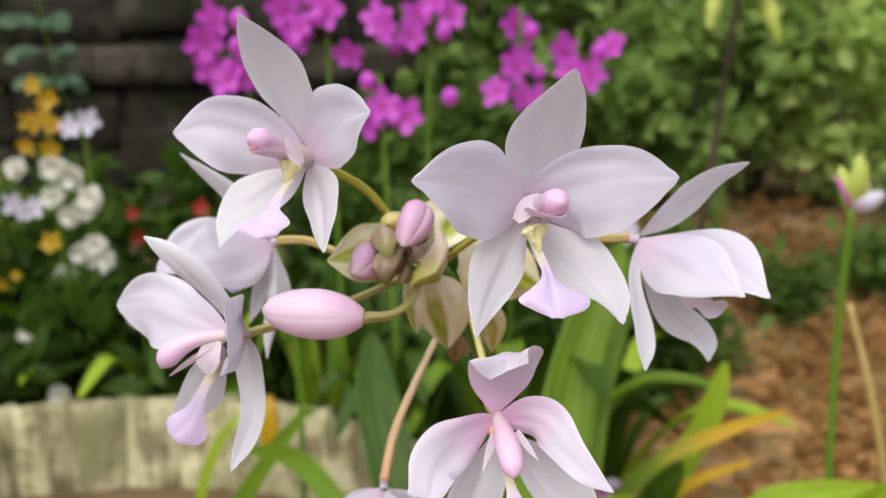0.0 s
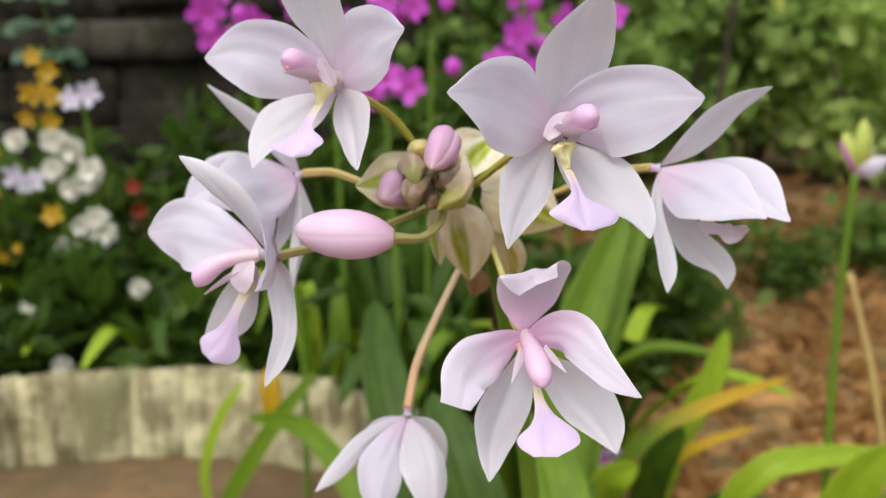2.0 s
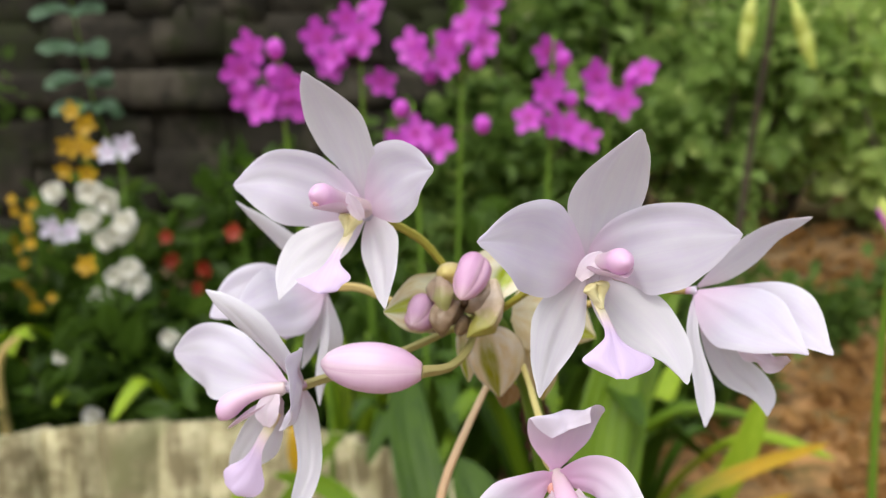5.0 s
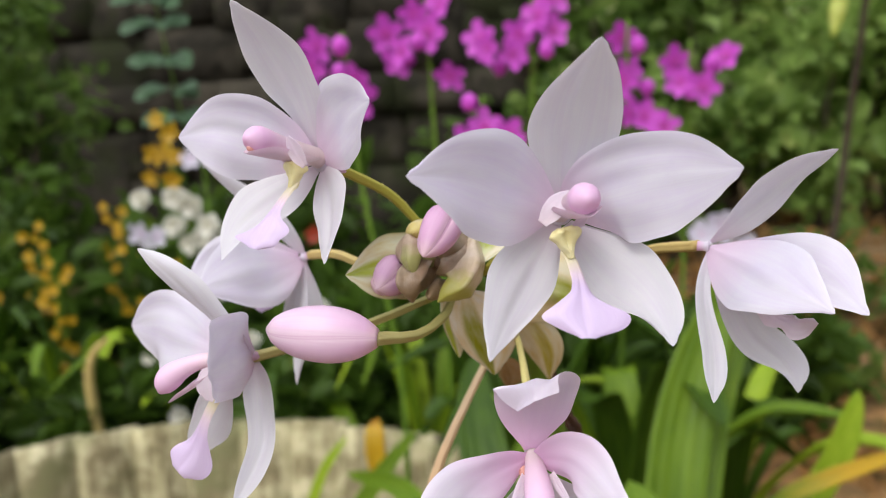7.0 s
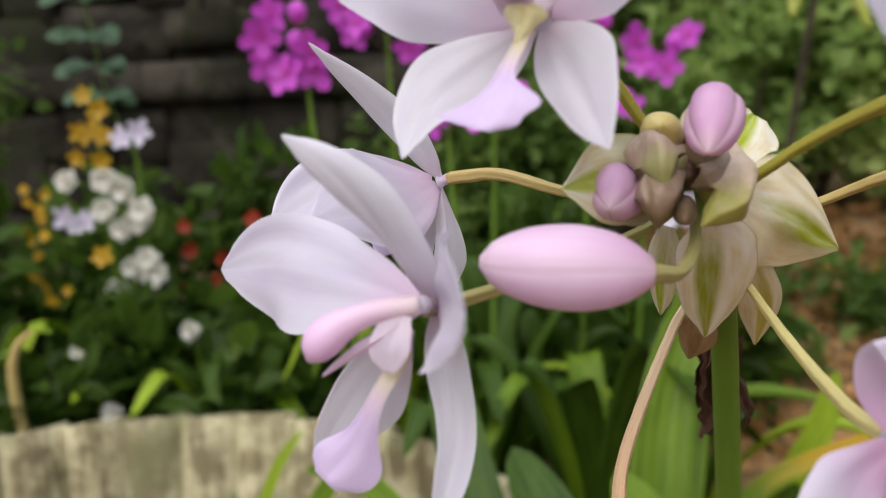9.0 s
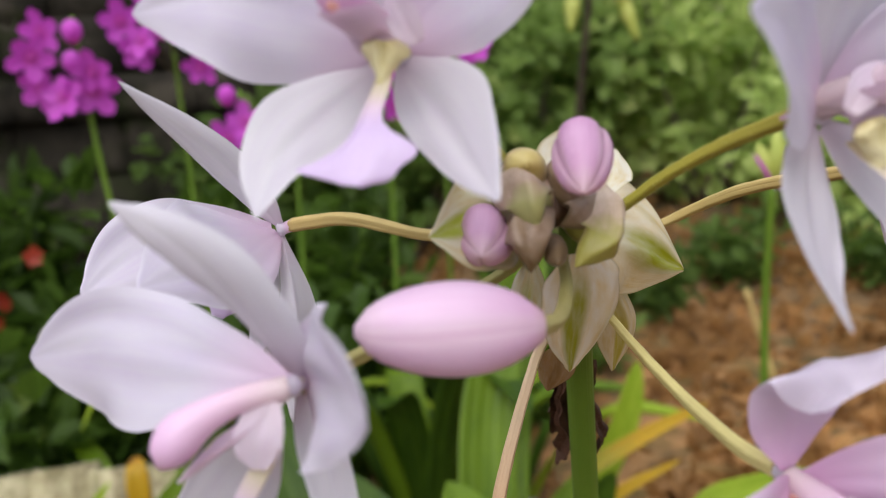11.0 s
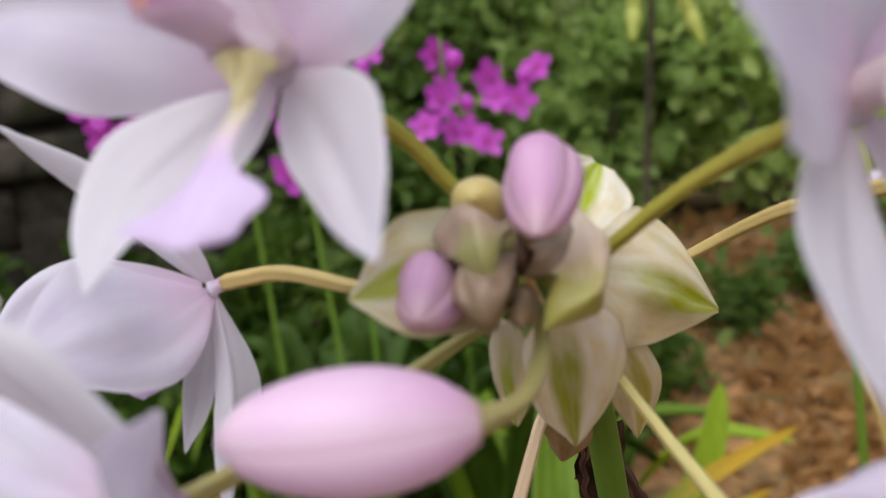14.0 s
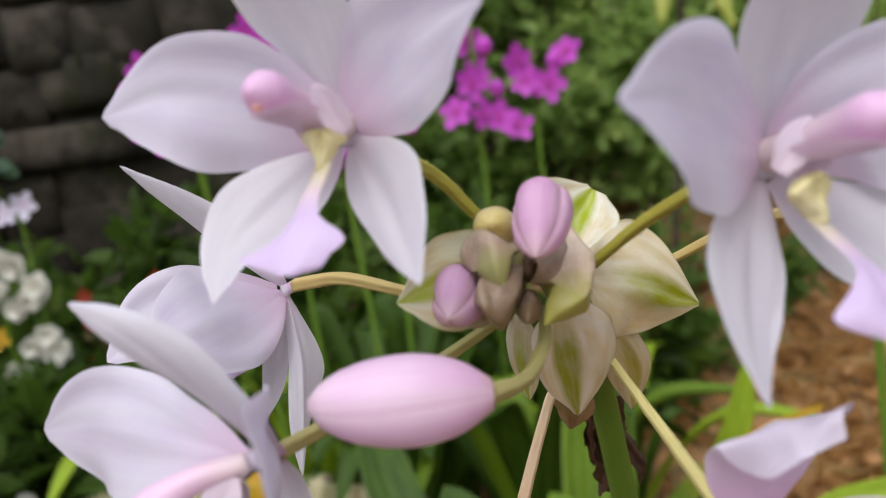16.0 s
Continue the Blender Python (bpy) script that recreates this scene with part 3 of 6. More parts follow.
def callus(core, heart, at, face, down):
    """A pale claw that spreads into two short yellow horns."""
    at, face, down = Vector(at), Vector(face).normalized(), Vector(down).normalized()
    way = [at + down * 0.0040 - face * 0.0014, at + down * 0.0022 - face * 0.0008, at + down * 0.0004, at - down * 0.0012 + face * 0.0009]
    half = (0.6, 0.7, 0.8, 1.1, 1.7, 2.5, 3.0, 2.8, 1.2)
    me = limb(way, half, half, face, -0.30, 0.10, 0.04, 0.30, 0.0019, 1.0, 26, 16)
    link("callus", roughen(me, 0.00025, 700), MAT_CALLUS, core, heart, "pale yellow two-horned callus")


def leaf_part(name, core, heart, mat, spec, cup=0.1, ruffle=0.05, soft=0.02, seed=0.0, curl=0.0, crease=0.035, label="", shear=0.0):
    path, left, right, face = spec
    return link(name, limb(path, left, right, face, cup, ruffle, soft, crease, 0.00035, seed, 40, 20, curl, name == "lip", shear), mat, core, heart, label)


CLUB = [0.0020, 0.0019, 0.0018, 0.0017, 0.0017, 0.0017, 0.0018, 0.0020, 0.0023, 0.0025, 0.0024, 0.0018, 0.0005]

# the open flower above the bracts
F = (0.0182, 0.1820, 0.5850)
core = heart_of(F, (0.0166, 0.1866, 0.5835), "pale lavender orchid flower with white sepals", 0.0026)
face = (0.36, -0.93, 0.08)
leaf_part("sepal", core, F, MAT_SEPAL, (((0.0182, 0.1830, 0.5862), (0.0192, 0.1790, 0.5952), (0.0213, 0.1730, 0.6044), (0.0253, 0.1646, 0.6121)), (1.7, 2.9, 4.1, 5.4, 6.7, 7.3, 6.9, 5.5, 3.8, 2.1, 0.0), (1.6, 4.9, 6.6, 7.9, 8.5, 8.6, 8.2, 7.3, 6.2, 4.0, 0.0), (0.3, -0.94, -0.1)), 0.14, 0.05, 0.02, 1.0)
leaf_part("sepal", core, F, MAT_SEPAL, (((0.0178, 0.1830, 0.5831), (0.0133, 0.1770, 0.5755), (0.0099, 0.1700, 0.5693), (0.0074, 0.1614, 0.5637)), (0.7, 2.4, 3.9, 4.9, 5.1, 4.4, 3.7, 2.9, 2.0, 1.1, 0.0), (1.5, 2.7, 4.2, 6.2, 7.3, 7.1, 6.2, 5.1, 4.0, 2.6, 0.0), face), 0.10, 0.06, 0.02, 2.0)
leaf_part("sepal", core, F, MAT_SEPAL, (((0.0191, 0.1830, 0.5825), (0.0254, 0.1800, 0.5754), (0.0320, 0.1760, 0.5694), (0.0356, 0.1683, 0.5644)), (1.4, 3.0, 4.9, 7.0, 7.8, 7.6, 7.0, 6.1, 5.0, 2.9, 0.0), (1.5, 3.3, 4.7, 5.4, 5.4, 4.8, 3.8, 2.9, 1.8, 1.0, 0.0), face), 0.10, 0.06, 0.02, 3.0)
leaf_part("petal", core, F, MAT_PETAL, (((0.0177, 0.1820, 0.5851), (0.0110, 0.1740, 0.5887), (0.0036, 0.1650, 0.5922), (-0.0038, 0.1583, 0.5928)), (0.8, 3.8, 7.2, 8.5, 9.3, 9.4, 8.8, 7.4, 5.4, 2.6, 0.0), (1.0, 3.1, 6.1, 8.1, 9.2, 9.1, 8.2, 6.8, 4.7, 2.3, 0.0), face), 0.08, 0.07, 0.025, 4.0)
leaf_part("petal", core, F, MAT_PETAL, (((0.0185, 0.1820, 0.5854), (0.0258, 0.1790, 0.5897), (0.0365, 0.1785, 0.5919), (0.0483, 0.1800, 0.5915)), (1.4, 3.5, 4.9, 6.1, 6.6, 6.8, 6.5, 6.0, 5.0, 2.9, 0.0), (1.8, 7.0, 9.2, 10.5, 11.2, 11.4, 11.1, 10.2, 8.4, 5.0, 0.0), face), 0.08, 0.06, 0.025, 5.0)
column(core, F, (0.0231, 0.1632, 0.5882), CLUB, 0.03, 1.0)
leaf_part("lip", core, F, MAT_LIP, (((0.0186, 0.1775, 0.5806), (0.0209, 0.1720, 0.5758), (0.0217, 0.1670, 0.5722), (0.0225, 0.1625, 0.5671)), (0.5, 0.8, 0.9, 1.0, 1.1, 1.5, 2.2, 3.8, 7.4, 6.2, 1.2), (0.6, 0.9, 1.0, 1.1, 1.2, 1.4, 1.9, 4.2, 6.6, 3.8, 1.0), (0.3, -0.9, 0.3)), -0.14, 0.10, 0.03, 1.4, label="lilac lip with yellow claw")
callus(core, F, (0.0192, 0.1742, 0.5816), (0.2, -0.95, 0.2), (0.25, -0.3, -0.9))
leaf_part("side_lobe", core, F, MAT_LOBE, (((0.0155, 0.1731, 0.5837), (0.0178, 0.1737, 0.5863), (0.0201, 0.1743, 0.5888)), (0.9, 1.5, 1.9, 2.0, 1.5, 0.4), (0.9, 1.5, 1.9, 2.0, 1.5, 0.4), (-0.35, -0.93, 0.1)), 0.3, 0.05)
leaf_part("side_lobe", core, F, MAT_LOBE, (((0.0205, 0.1800, 0.5825), (0.0222, 0.1775, 0.5838), (0.0232, 0.1755, 0.5858)), (0.5, 0.8, 0.9, 0.8, 0.6, 0.0), (0.5, 0.8, 0.9, 0.8, 0.6, 0.0), (-0.5, -0.85, 0.1)), 0.3, 0.05)

# the open flower over the bed side
F = (-0.0286, 0.1952, 0.5955)
core = heart_of(F, (-0.0255, 0.2012, 0.5928), "pale lavender orchid flower with white sepals", 0.0026)
face = (-0.45, -0.89, 0.05)
leaf_part("sepal", core, F, MAT_SEPAL, (((-0.0292, 0.1960, 0.5973), (-0.0314, 0.1920, 0.6079), (-0.0351, 0.1870, 0.6174), (-0.0386, 0.1806, 0.6242)), (0.8, 1.8, 3.2, 5.0, 6.2, 6.5, 6.1, 5.4, 4.2, 2.8, 0.0), (1.8, 4.6, 6.0, 6.8, 7.3, 7.6, 7.4, 6.2, 4.7, 3.0, 0.0), (-0.4, -0.9, -0.1)), 0.14, 0.05, 0.02, 6.0)
leaf_part("sepal", core, F, MAT_SEPAL, (((-0.0282, 0.1960, 0.5939), (-0.0253, 0.1890, 0.5874), (-0.0233, 0.1820, 0.5820), (-0.0221, 0.1741, 0.5776)), (1.3, 3.2, 4.8, 6.6, 7.2, 6.7, 5.5, 4.3, 3.3, 2.2, 0.0), (0.5, 2.8, 4.1, 4.4, 4.2, 4.0, 3.5, 2.9, 2.3, 1.3, 0.0), face), 0.10, 0.06, 0.02, 7.0)
leaf_part("sepal", core, F, MAT_SEPAL, (((-0.0296, 0.1960, 0.5935), (-0.0372, 0.1930, 0.5884), (-0.0434, 0.1900, 0.5830), (-0.0464, 0.1863, 0.5769)), (1.2, 3.2, 4.9, 5.5, 5.2, 4.8, 4.3, 3.8, 2.8, 1.7, 0.0), (0.9, 2.0, 3.2, 4.8, 6.1, 6.2, 5.5, 4.5, 3.2, 1.9, 0.0), face), 0.10, 0.06, 0.02, 8.0)
leaf_part("petal", core, F, MAT_PETAL, (((-0.0293, 0.1950, 0.5957), (-0.0383, 0.1940, 0.5995), (-0.0487, 0.1940, 0.6023), (-0.0585, 0.1970, 0.6008)), (1.6, 4.7, 6.5, 8.1, 9.3, 9.5, 9.3, 8.4, 6.9, 4.2, 0.0), (1.2, 3.6, 5.3, 6.9, 7.9, 7.9, 7.1, 5.6, 4.1, 2.6, 0.0), face), 0.08, 0.07, 0.025, 9.0)
leaf_part("petal", core, F, MAT_PETAL, (((-0.0280, 0.1950, 0.5960), (-0.0225, 0.1880, 0.6015), (-0.0168, 0.1800, 0.6042), (-0.0121, 0.1716, 0.6049)), (1.6, 5.0, 6.9, 8.0, 8.3, 7.9, 6.9, 5.6, 3.9, 2.0, 0.0), (2.2, 5.6, 7.6, 8.6, 8.8, 8.5, 7.6, 6.3, 4.5, 2.2, 0.0), face), 0.08, 0.06, 0.025, 10.0)
column(core, F, (-0.0370, 0.1786, 0.5998), CLUB, 0.03, 1.0, True)
leaf_part("lip", core, F, MAT_LIP, (((-0.0304, 0.1885, 0.5929), (-0.0327, 0.1840, 0.5882), (-0.0343, 0.1800, 0.5843), (-0.0361, 0.1775, 0.5801)), (0.5, 0.9, 1.0, 1.0, 1.1, 1.5, 2.8, 5.6, 4.0, 3.2, 0.8), (0.5, 0.8, 1.0, 1.1, 1.4, 1.9, 2.8, 4.0, 5.4, 7.2, 1.2), (-0.4, -0.88, 0.2)), -0.14, 0.10, 0.03, 2.2, label="lilac lip with yellow claw")
callus(core, F, (-0.0309, 0.1868, 0.5940), (-0.4, -0.9, 0.2), (-0.3, -0.3, -0.9))
leaf_part("side_lobe", core, F, MAT_LOBE, (((-0.0275, 0.1836, 0.5944), (-0.0290, 0.1834, 0.5971), (-0.0305, 0.1833, 0.5999)), (0.9, 1.5, 1.9, 2.0, 1.5, 0.4), (0.9, 1.5, 1.9, 2.0, 1.5, 0.4), (-0.55, -0.8, 0.15)), 0.3, 0.05)
leaf_part("side_lobe", core, F, MAT_LOBE, (((-0.0318, 0.1925, 0.5940), (-0.0335, 0.1905, 0.5955), (-0.0348, 0.1890, 0.5975)), (0.5, 0.8, 0.9, 0.8, 0.6, 0.0), (0.5, 0.8, 0.9, 0.8, 0.6, 0.0), (0.2, -0.95, 0.1)), 0.3, 0.05)

# the flower seen from its side, below the last one
F = (-0.0446, 0.1825, 0.5590)
core = heart_of(F, (-0.0425, 0.1905, 0.5570), "pale lavender orchid flower turned aside, white narrow sepals")
leaf_part("petal", core, F, MAT_PETAL, (((-0.0445, 0.1830, 0.5592), (-0.0540, 0.1890, 0.5614), (-0.0660, 0.1980, 0.5627), (-0.0773, 0.2055, 0.5602)), (0.6, 2.0, 3.8, 6.2, 8.6, 10.0, 10.0, 9.0, 7.5, 5.0, 0.0), (1.0, 2.7, 3.7, 4.6, 5.7, 6.7, 7.0, 6.5, 5.2, 3.4, 0.0), (0.1, -0.95, 0.2)), 0.06, 0.08, 0.03, 11.0)
leaf_part("petal", core, F, MAT_PETAL, (((-0.0430, 0.1915, 0.5570), (-0.0418, 0.1820, 0.5598), (-0.0400, 0.1710, 0.5616), (-0.0378, 0.1590, 0.5626)), (1.0, 4.0, 6.4, 7.4, 7.8, 8.0, 7.9, 7.4, 6.6, 5.4, 1.6), (0.9, 3.8, 6.4, 7.8, 8.6, 8.8, 8.4, 7.4, 6.0, 4.2, 1.2), (-0.93, -0.33, 0.1)), 0.08, 0.18, 0.05, 12.0)
leaf_part("sepal", core, F, MAT_SEPAL, (((-0.0432, 0.1900, 0.5566), (-0.0486, 0.1815, 0.5686), (-0.0539, 0.1790, 0.5756), (-0.0600, 0.1800, 0.5803)), (0.6, 1.2, 1.7, 2.1, 2.5, 2.6, 2.5, 2.2, 1.9, 1.5, 0.0), (1.4, 3.6, 4.4, 4.4, 4.3, 4.0, 3.3, 2.6, 2.0, 1.5, 0.0), (-0.5, -0.8, 0.25)), -0.10, 0.05, 0.02, 13.0, 0.25)
leaf_part("sepal", core, F, MAT_SEPAL, (((-0.0430, 0.1905, 0.5562), (-0.0412, 0.1885, 0.5481), (-0.0406, 0.1850, 0.5396), (-0.0433, 0.1760, 0.5314)), (0.9, 2.2, 2.5, 2.4, 2.4, 2.5, 2.4, 2.4, 2.4, 2.0, 0.0), (1.0, 2.6, 3.2, 3.4, 3.2, 2.9, 2.8, 2.7, 2.4, 1.8, 0.0), (0.2, -0.95, 0.1)), 0.28, 0.05, 0.02, 14.0)
leaf_part("sepal", core, F, MAT_SEPAL, (((-0.0461, 0.1850, 0.5558), (-0.0535, 0.1920, 0.5468), (-0.0593, 0.1970, 0.5380), (-0.0626, 0.2000, 0.5303)), (1.1, 4.0, 6.6, 7.6, 7.4, 6.4, 5.2, 3.8, 2.9, 2.0, 0.0), (0.9, 2.2, 2.8, 3.0, 3.0, 2.8, 2.6, 2.3, 2.0, 1.4, 0.0), (-0.2, -0.95, 0.1)), 0.12, 0.06, 0.02, 15.0)
column(core, F, (-0.0584, 0.1808, 0.5524), [0.0012, 0.0013, 0.0014, 0.0015, 0.0016, 0.0018, 0.0021, 0.0024, 0.0025, 0.0023, 0.0018, 0.0005], 0.12, 0.5, False, MAT_COLUMN_ROSY)
leaf_part("side_lobe", core, F, MAT_LOBE, (((-0.0465, 0.1815, 0.5580), (-0.0480, 0.1805, 0.5545), (-0.0484, 0.1808, 0.5508)), (1.2, 2.2, 2.7, 2.7, 2.2, 0.8), (1.2, 2.2, 2.7, 2.7, 2.2, 0.8), (-0.2, -0.95, 0.1)), 0.2, 0.08)
leaf_part("lip", core, F, MAT_LIP, (((-0.0462, 0.1825, 0.5532), (-0.0503, 0.1830, 0.5474), (-0.0542, 0.1840, 0.5400), (-0.0581, 0.1845, 0.5352)), (0.6, 1.0, 1.2, 1.3, 1.5, 2.1, 3.4, 5.0, 5.2, 4.2, 2.0), (0.5, 0.8, 1.0, 1.0, 1.1, 1.4, 2.0, 3.0, 3.8, 3.6, 1.8), (-0.3, -0.9, 0.1)), -0.14, 0.18, 0.03, 3.1, label="lilac lip with yellow claw")

# the flower behind it, seen from its back
F = (-0.0455, 0.2306, 0.5712)
core = heart_of(F, (-0.0432, 0.2302, 0.5720), "pale lavender orchid flower seen from behind")
leaf_part("petal", core, F, MAT_PETAL, (((-0.0455, 0.2306, 0.5708), (-0.0515, 0.2240, 0.5686), (-0.0572, 0.2170, 0.5678), (-0.0646, 0.2120, 0.5666)), (1.2, 3.5, 5.8, 7.5, 7.9, 7.6, 6.7, 5.2, 3.6, 2.0, 0.0), (1.0, 4.6, 7.6, 9.6, 11.0, 11.2, 10.8, 9.8, 8.0, 5.0, 0.0), (0.0, -0.95, 0.25)), -0.06, 0.08, 0.03, 16.0)
leaf_part("petal", core, F, MAT_PETAL, (((-0.0465, 0.2310, 0.5715), (-0.0579, 0.2340, 0.5711), (-0.0682, 0.2350, 0.5695), (-0.0769, 0.2313, 0.5635)), (1.5, 4.0, 5.6, 6.8, 7.3, 7.5, 7.7, 7.6, 6.8, 4.4, 0.0), (1.2, 2.8, 4.2, 5.3, 6.4, 7.2, 7.4, 6.5, 5.1, 3.1, 0.0), (-0.1, -0.95, 0.2)), 0.10, 0.08, 0.03, 17.0)
leaf_part("sepal", core, F, MAT_SEPAL, (((-0.0453, 0.2306, 0.5721), (-0.0503, 0.2280, 0.5793), (-0.0565, 0.2250, 0.5866), (-0.0655, 0.2214, 0.5955)), (0.6, 1.9, 2.2, 2.5, 2.7, 2.8, 2.7, 2.4, 2.0, 1.3, 0.0), (0.9, 2.2, 2.9, 3.3, 3.6, 3.5, 3.2, 2.8, 2.0, 1.1, 0.0), (-0.2, -0.9, -0.3)), -0.20, 0.05, 0.02, 18.0)
leaf_part("sepal", core, F, MAT_SEPAL, (((-0.0449, 0.2306, 0.5705), (-0.0441, 0.2285, 0.5612), (-0.0444, 0.2260, 0.5541), (-0.0458, 0.2220, 0.5420)), (0.4, 1.3, 2.3, 3.4, 4.2, 4.4, 3.4, 2.2, 1.2, 0.6, 0.0), (0.3, 0.9, 1.3, 1.6, 1.8, 2.0, 2.1, 2.2, 2.2, 1.7, 0.0), (0.3, -0.9, 0.1)), -0.45, 0.05, 0.02, 19.0, 0.0, -0.2)
leaf_part("sepal", core, F, MAT_SEPAL, (((-0.0460, 0.2315, 0.5698), (-0.0479, 0.2320, 0.5630), (-0.0495, 0.2310, 0.5565), (-0.0518, 0.2290, 0.5499)), (0.5, 0.8, 1.4, 1.8, 2.1, 2.2, 2.2, 2.1, 1.8, 1.0, 0.0), (0.6, 0.9, 1.4, 1.8, 2.1, 2.2, 2.2, 1.9, 1.5, 0.8, 0.0), (0.0, -0.95, 0.1)), 0.2, 0.05, 0.02, 20.0)
leaf_part("lip", core, F, MAT_LIP, (((-0.0490, 0.2305, 0.5680), (-0.0530, 0.2290, 0.5640), (-0.0560, 0.2265, 0.5590)), (0.6, 1.0, 1.2, 1.6, 2.4, 2.6, 1.0), (0.6, 1.0, 1.2, 1.6, 2.4, 2.6, 1.0), (-0.2, -0.95, 0.1)), -0.1, 0.1, label="lilac lip with yellow claw")

# the flower turned away on the soil side
F = (0.0476, 0.2125, 0.5743)
core = heart_of(F, (0.0452, 0.2130, 0.5745), "pale lavender orchid flower turned away, petals drooping")
face = (0.2, -0.95, 0.1)
leaf_part("sepal", core, F, MAT_SEPAL, (((0.0479, 0.2125, 0.5753), (0.0555, 0.2080, 0.5830), (0.0615, 0.2015, 0.5892), (0.0667, 0.1935, 0.5937)), (0.5, 1.5, 2.4, 3.4, 4.2, 4.7, 4.7, 4.3, 3.7, 2.8, 0.0), (0.5, 2.4, 3.6, 4.0, 3.7, 3.1, 2.3, 1.6, 1.2, 1.0, 0.0), (0.2, -0.9, -0.2)), 0.22, 0.05, 0.02, 21.0)
leaf_part("petal", core, F, MAT_PETAL, (((0.0484, 0.2125, 0.5739), (0.0599, 0.2080, 0.5716), (0.0669, 0.2000, 0.5689), (0.0719, 0.1920, 0.5641)), (0.9, 2.2, 3.6, 5.2, 7.0, 8.4, 8.2, 6.3, 3.8, 1.8, 0.0), (1.0, 4.0, 6.5, 7.5, 7.8, 7.6, 7.0, 6.0, 4.6, 2.6, 0.0), face), 0.06, 0.06, 0.02, 22.0)
leaf_part("petal", core, F, MAT_PETAL, (((0.0476, 0.2122, 0.5742), (0.0543, 0.2030, 0.5712), (0.0597, 0.1940, 0.5682), (0.0646, 0.1865, 0.5656)), (0.7, 3.0, 5.2, 7.8, 9.2, 8.7, 7.1, 5.4, 3.7, 2.0, 0.0), (1.6, 5.2, 7.8, 9.1, 9.3, 8.7, 7.2, 5.0, 2.9, 1.2, 0.0), face), -0.10, 0.05, 0.02, 23.0, 0.0, -0.05)
leaf_part("sepal", core, F, MAT_SEPAL, (((0.0474, 0.2125, 0.5734), (0.0455, 0.2060, 0.5658), (0.0461, 0.1990, 0.5562), (0.0452, 0.1915, 0.5480)), (0.4, 1.0, 1.2, 1.3, 1.3, 1.5, 1.9, 2.4, 2.7, 2.2, 0.0), (0.4, 1.2, 1.5, 1.8, 2.0, 2.3, 2.4, 2.4, 2.2, 1.8, 0.0), face), 0.25, 0.05, 0.02, 24.0)
leaf_part("sepal", core, F, MAT_SEPAL, (((0.0485, 0.2130, 0.5716), (0.0552, 0.2130, 0.5567), (0.0618, 0.2120, 0.5502), (0.0641, 0.2085, 0.5449)), (1.2, 2.6, 3.6, 4.4, 4.7, 4.6, 4.6, 4.7, 4.3, 3.0, 0.0), (1.2, 2.7, 3.7, 4.1, 3.9, 3.4, 2.7, 2.0, 1.3, 0.7, 0.0), face), 0.12, 0.06, 0.02, 25.0)
leaf_part("lip", core, F, MAT_LOBE, (((0.0566, 0.2080, 0.5623), (0.0596, 0.2040, 0.5609), (0.0620, 0.2000, 0.5608), (0.0641, 0.1960, 0.5622)), (0.5, 0.7, 0.9, 1.2, 1.4, 1.6, 1.7, 1.9, 2.0, 1.6, 0.8), (1.1, 1.8, 2.4, 2.2, 1.6, 2.2, 3.0, 2.7, 1.9, 1.3, 0.6), face), 0.1, 0.3, 0.06, 5.0, label="ruffled pink lip")

# the rosy flower nodding in front of the stalk
F = (0.0124, 0.1800, 0.5417)
core = heart_of(F, (0.0104, 0.1878, 0.5428), "rosy lavender orchid flower nodding below the others")
leaf_part("sepal", core, F, MAT_SEPAL, (((0.0125, 0.1810, 0.5379), (0.0081, 0.1770, 0.5291), (0.0050, 0.1730, 0.5205), (0.0043, 0.1680, 0.5136)), (1.7, 3.5, 5.1, 5.9, 6.1, 5.8, 5.1, 4.3, 3.2, 2.1, 0.0), (0.9, 1.9, 2.9, 4.1, 5.2, 5.6, 4.8, 3.5, 2.5, 1.8, 0.0), (0.2, -0.95, 0.1)), 0.12, 0.05, 0.02, 26.0)
leaf_part("sepal", core, F, MAT_SEPAL, (((0.0138, 0.1810, 0.5373), (0.0219, 0.1770, 0.5291), (0.0274, 0.1730, 0.5237), (0.0306, 0.1690, 0.5193)), (1.4, 3.0, 5.2, 7.2, 7.5, 7.3, 6.8, 5.7, 4.6, 3.2, 0.0), (1.1, 2.1, 3.1, 4.1, 4.4, 4.1, 3.5, 2.7, 1.9, 1.2, 0.0), (0.0, -0.95, 0.1)), 0.12, 0.05, 0.02, 27.0)
leaf_part("sepal", core, F, MAT_PINK, (((0.0119, 0.1800, 0.5426), (0.0121, 0.1805, 0.5476), (0.0132, 0.1785, 0.5538), (0.0138, 0.1742, 0.5568), (0.0136, 0.1694, 0.5548)), (1.0, 2.4, 4.4, 6.2, 7.0, 7.3, 7.5, 7.6, 7.2, 6.2, 3.6), (0.9, 2.8, 4.8, 6.2, 6.9, 7.1, 7.3, 7.4, 7.3, 6.8, 4.6), (0.1, -0.8, -0.6)), 0.08, 0.05, 0.02, 28.0)
leaf_part("petal", core, F, MAT_PINK, (((0.0117, 0.1790, 0.5416), (0.0048, 0.1720, 0.5404), (-0.0001, 0.1650, 0.5376), (-0.0013, 0.1600, 0.5326)), (0.5, 2.0, 4.0, 4.6, 4.8, 5.0, 5.0, 4.7, 4.1, 3.2, 1.8), (1.0, 2.6, 3.2, 3.8, 4.8, 5.8, 6.1, 5.5, 4.8, 4.5, 4.6), (0.15, -0.95, 0.1)), 0.04, 0.12, 0.03, 29.0)
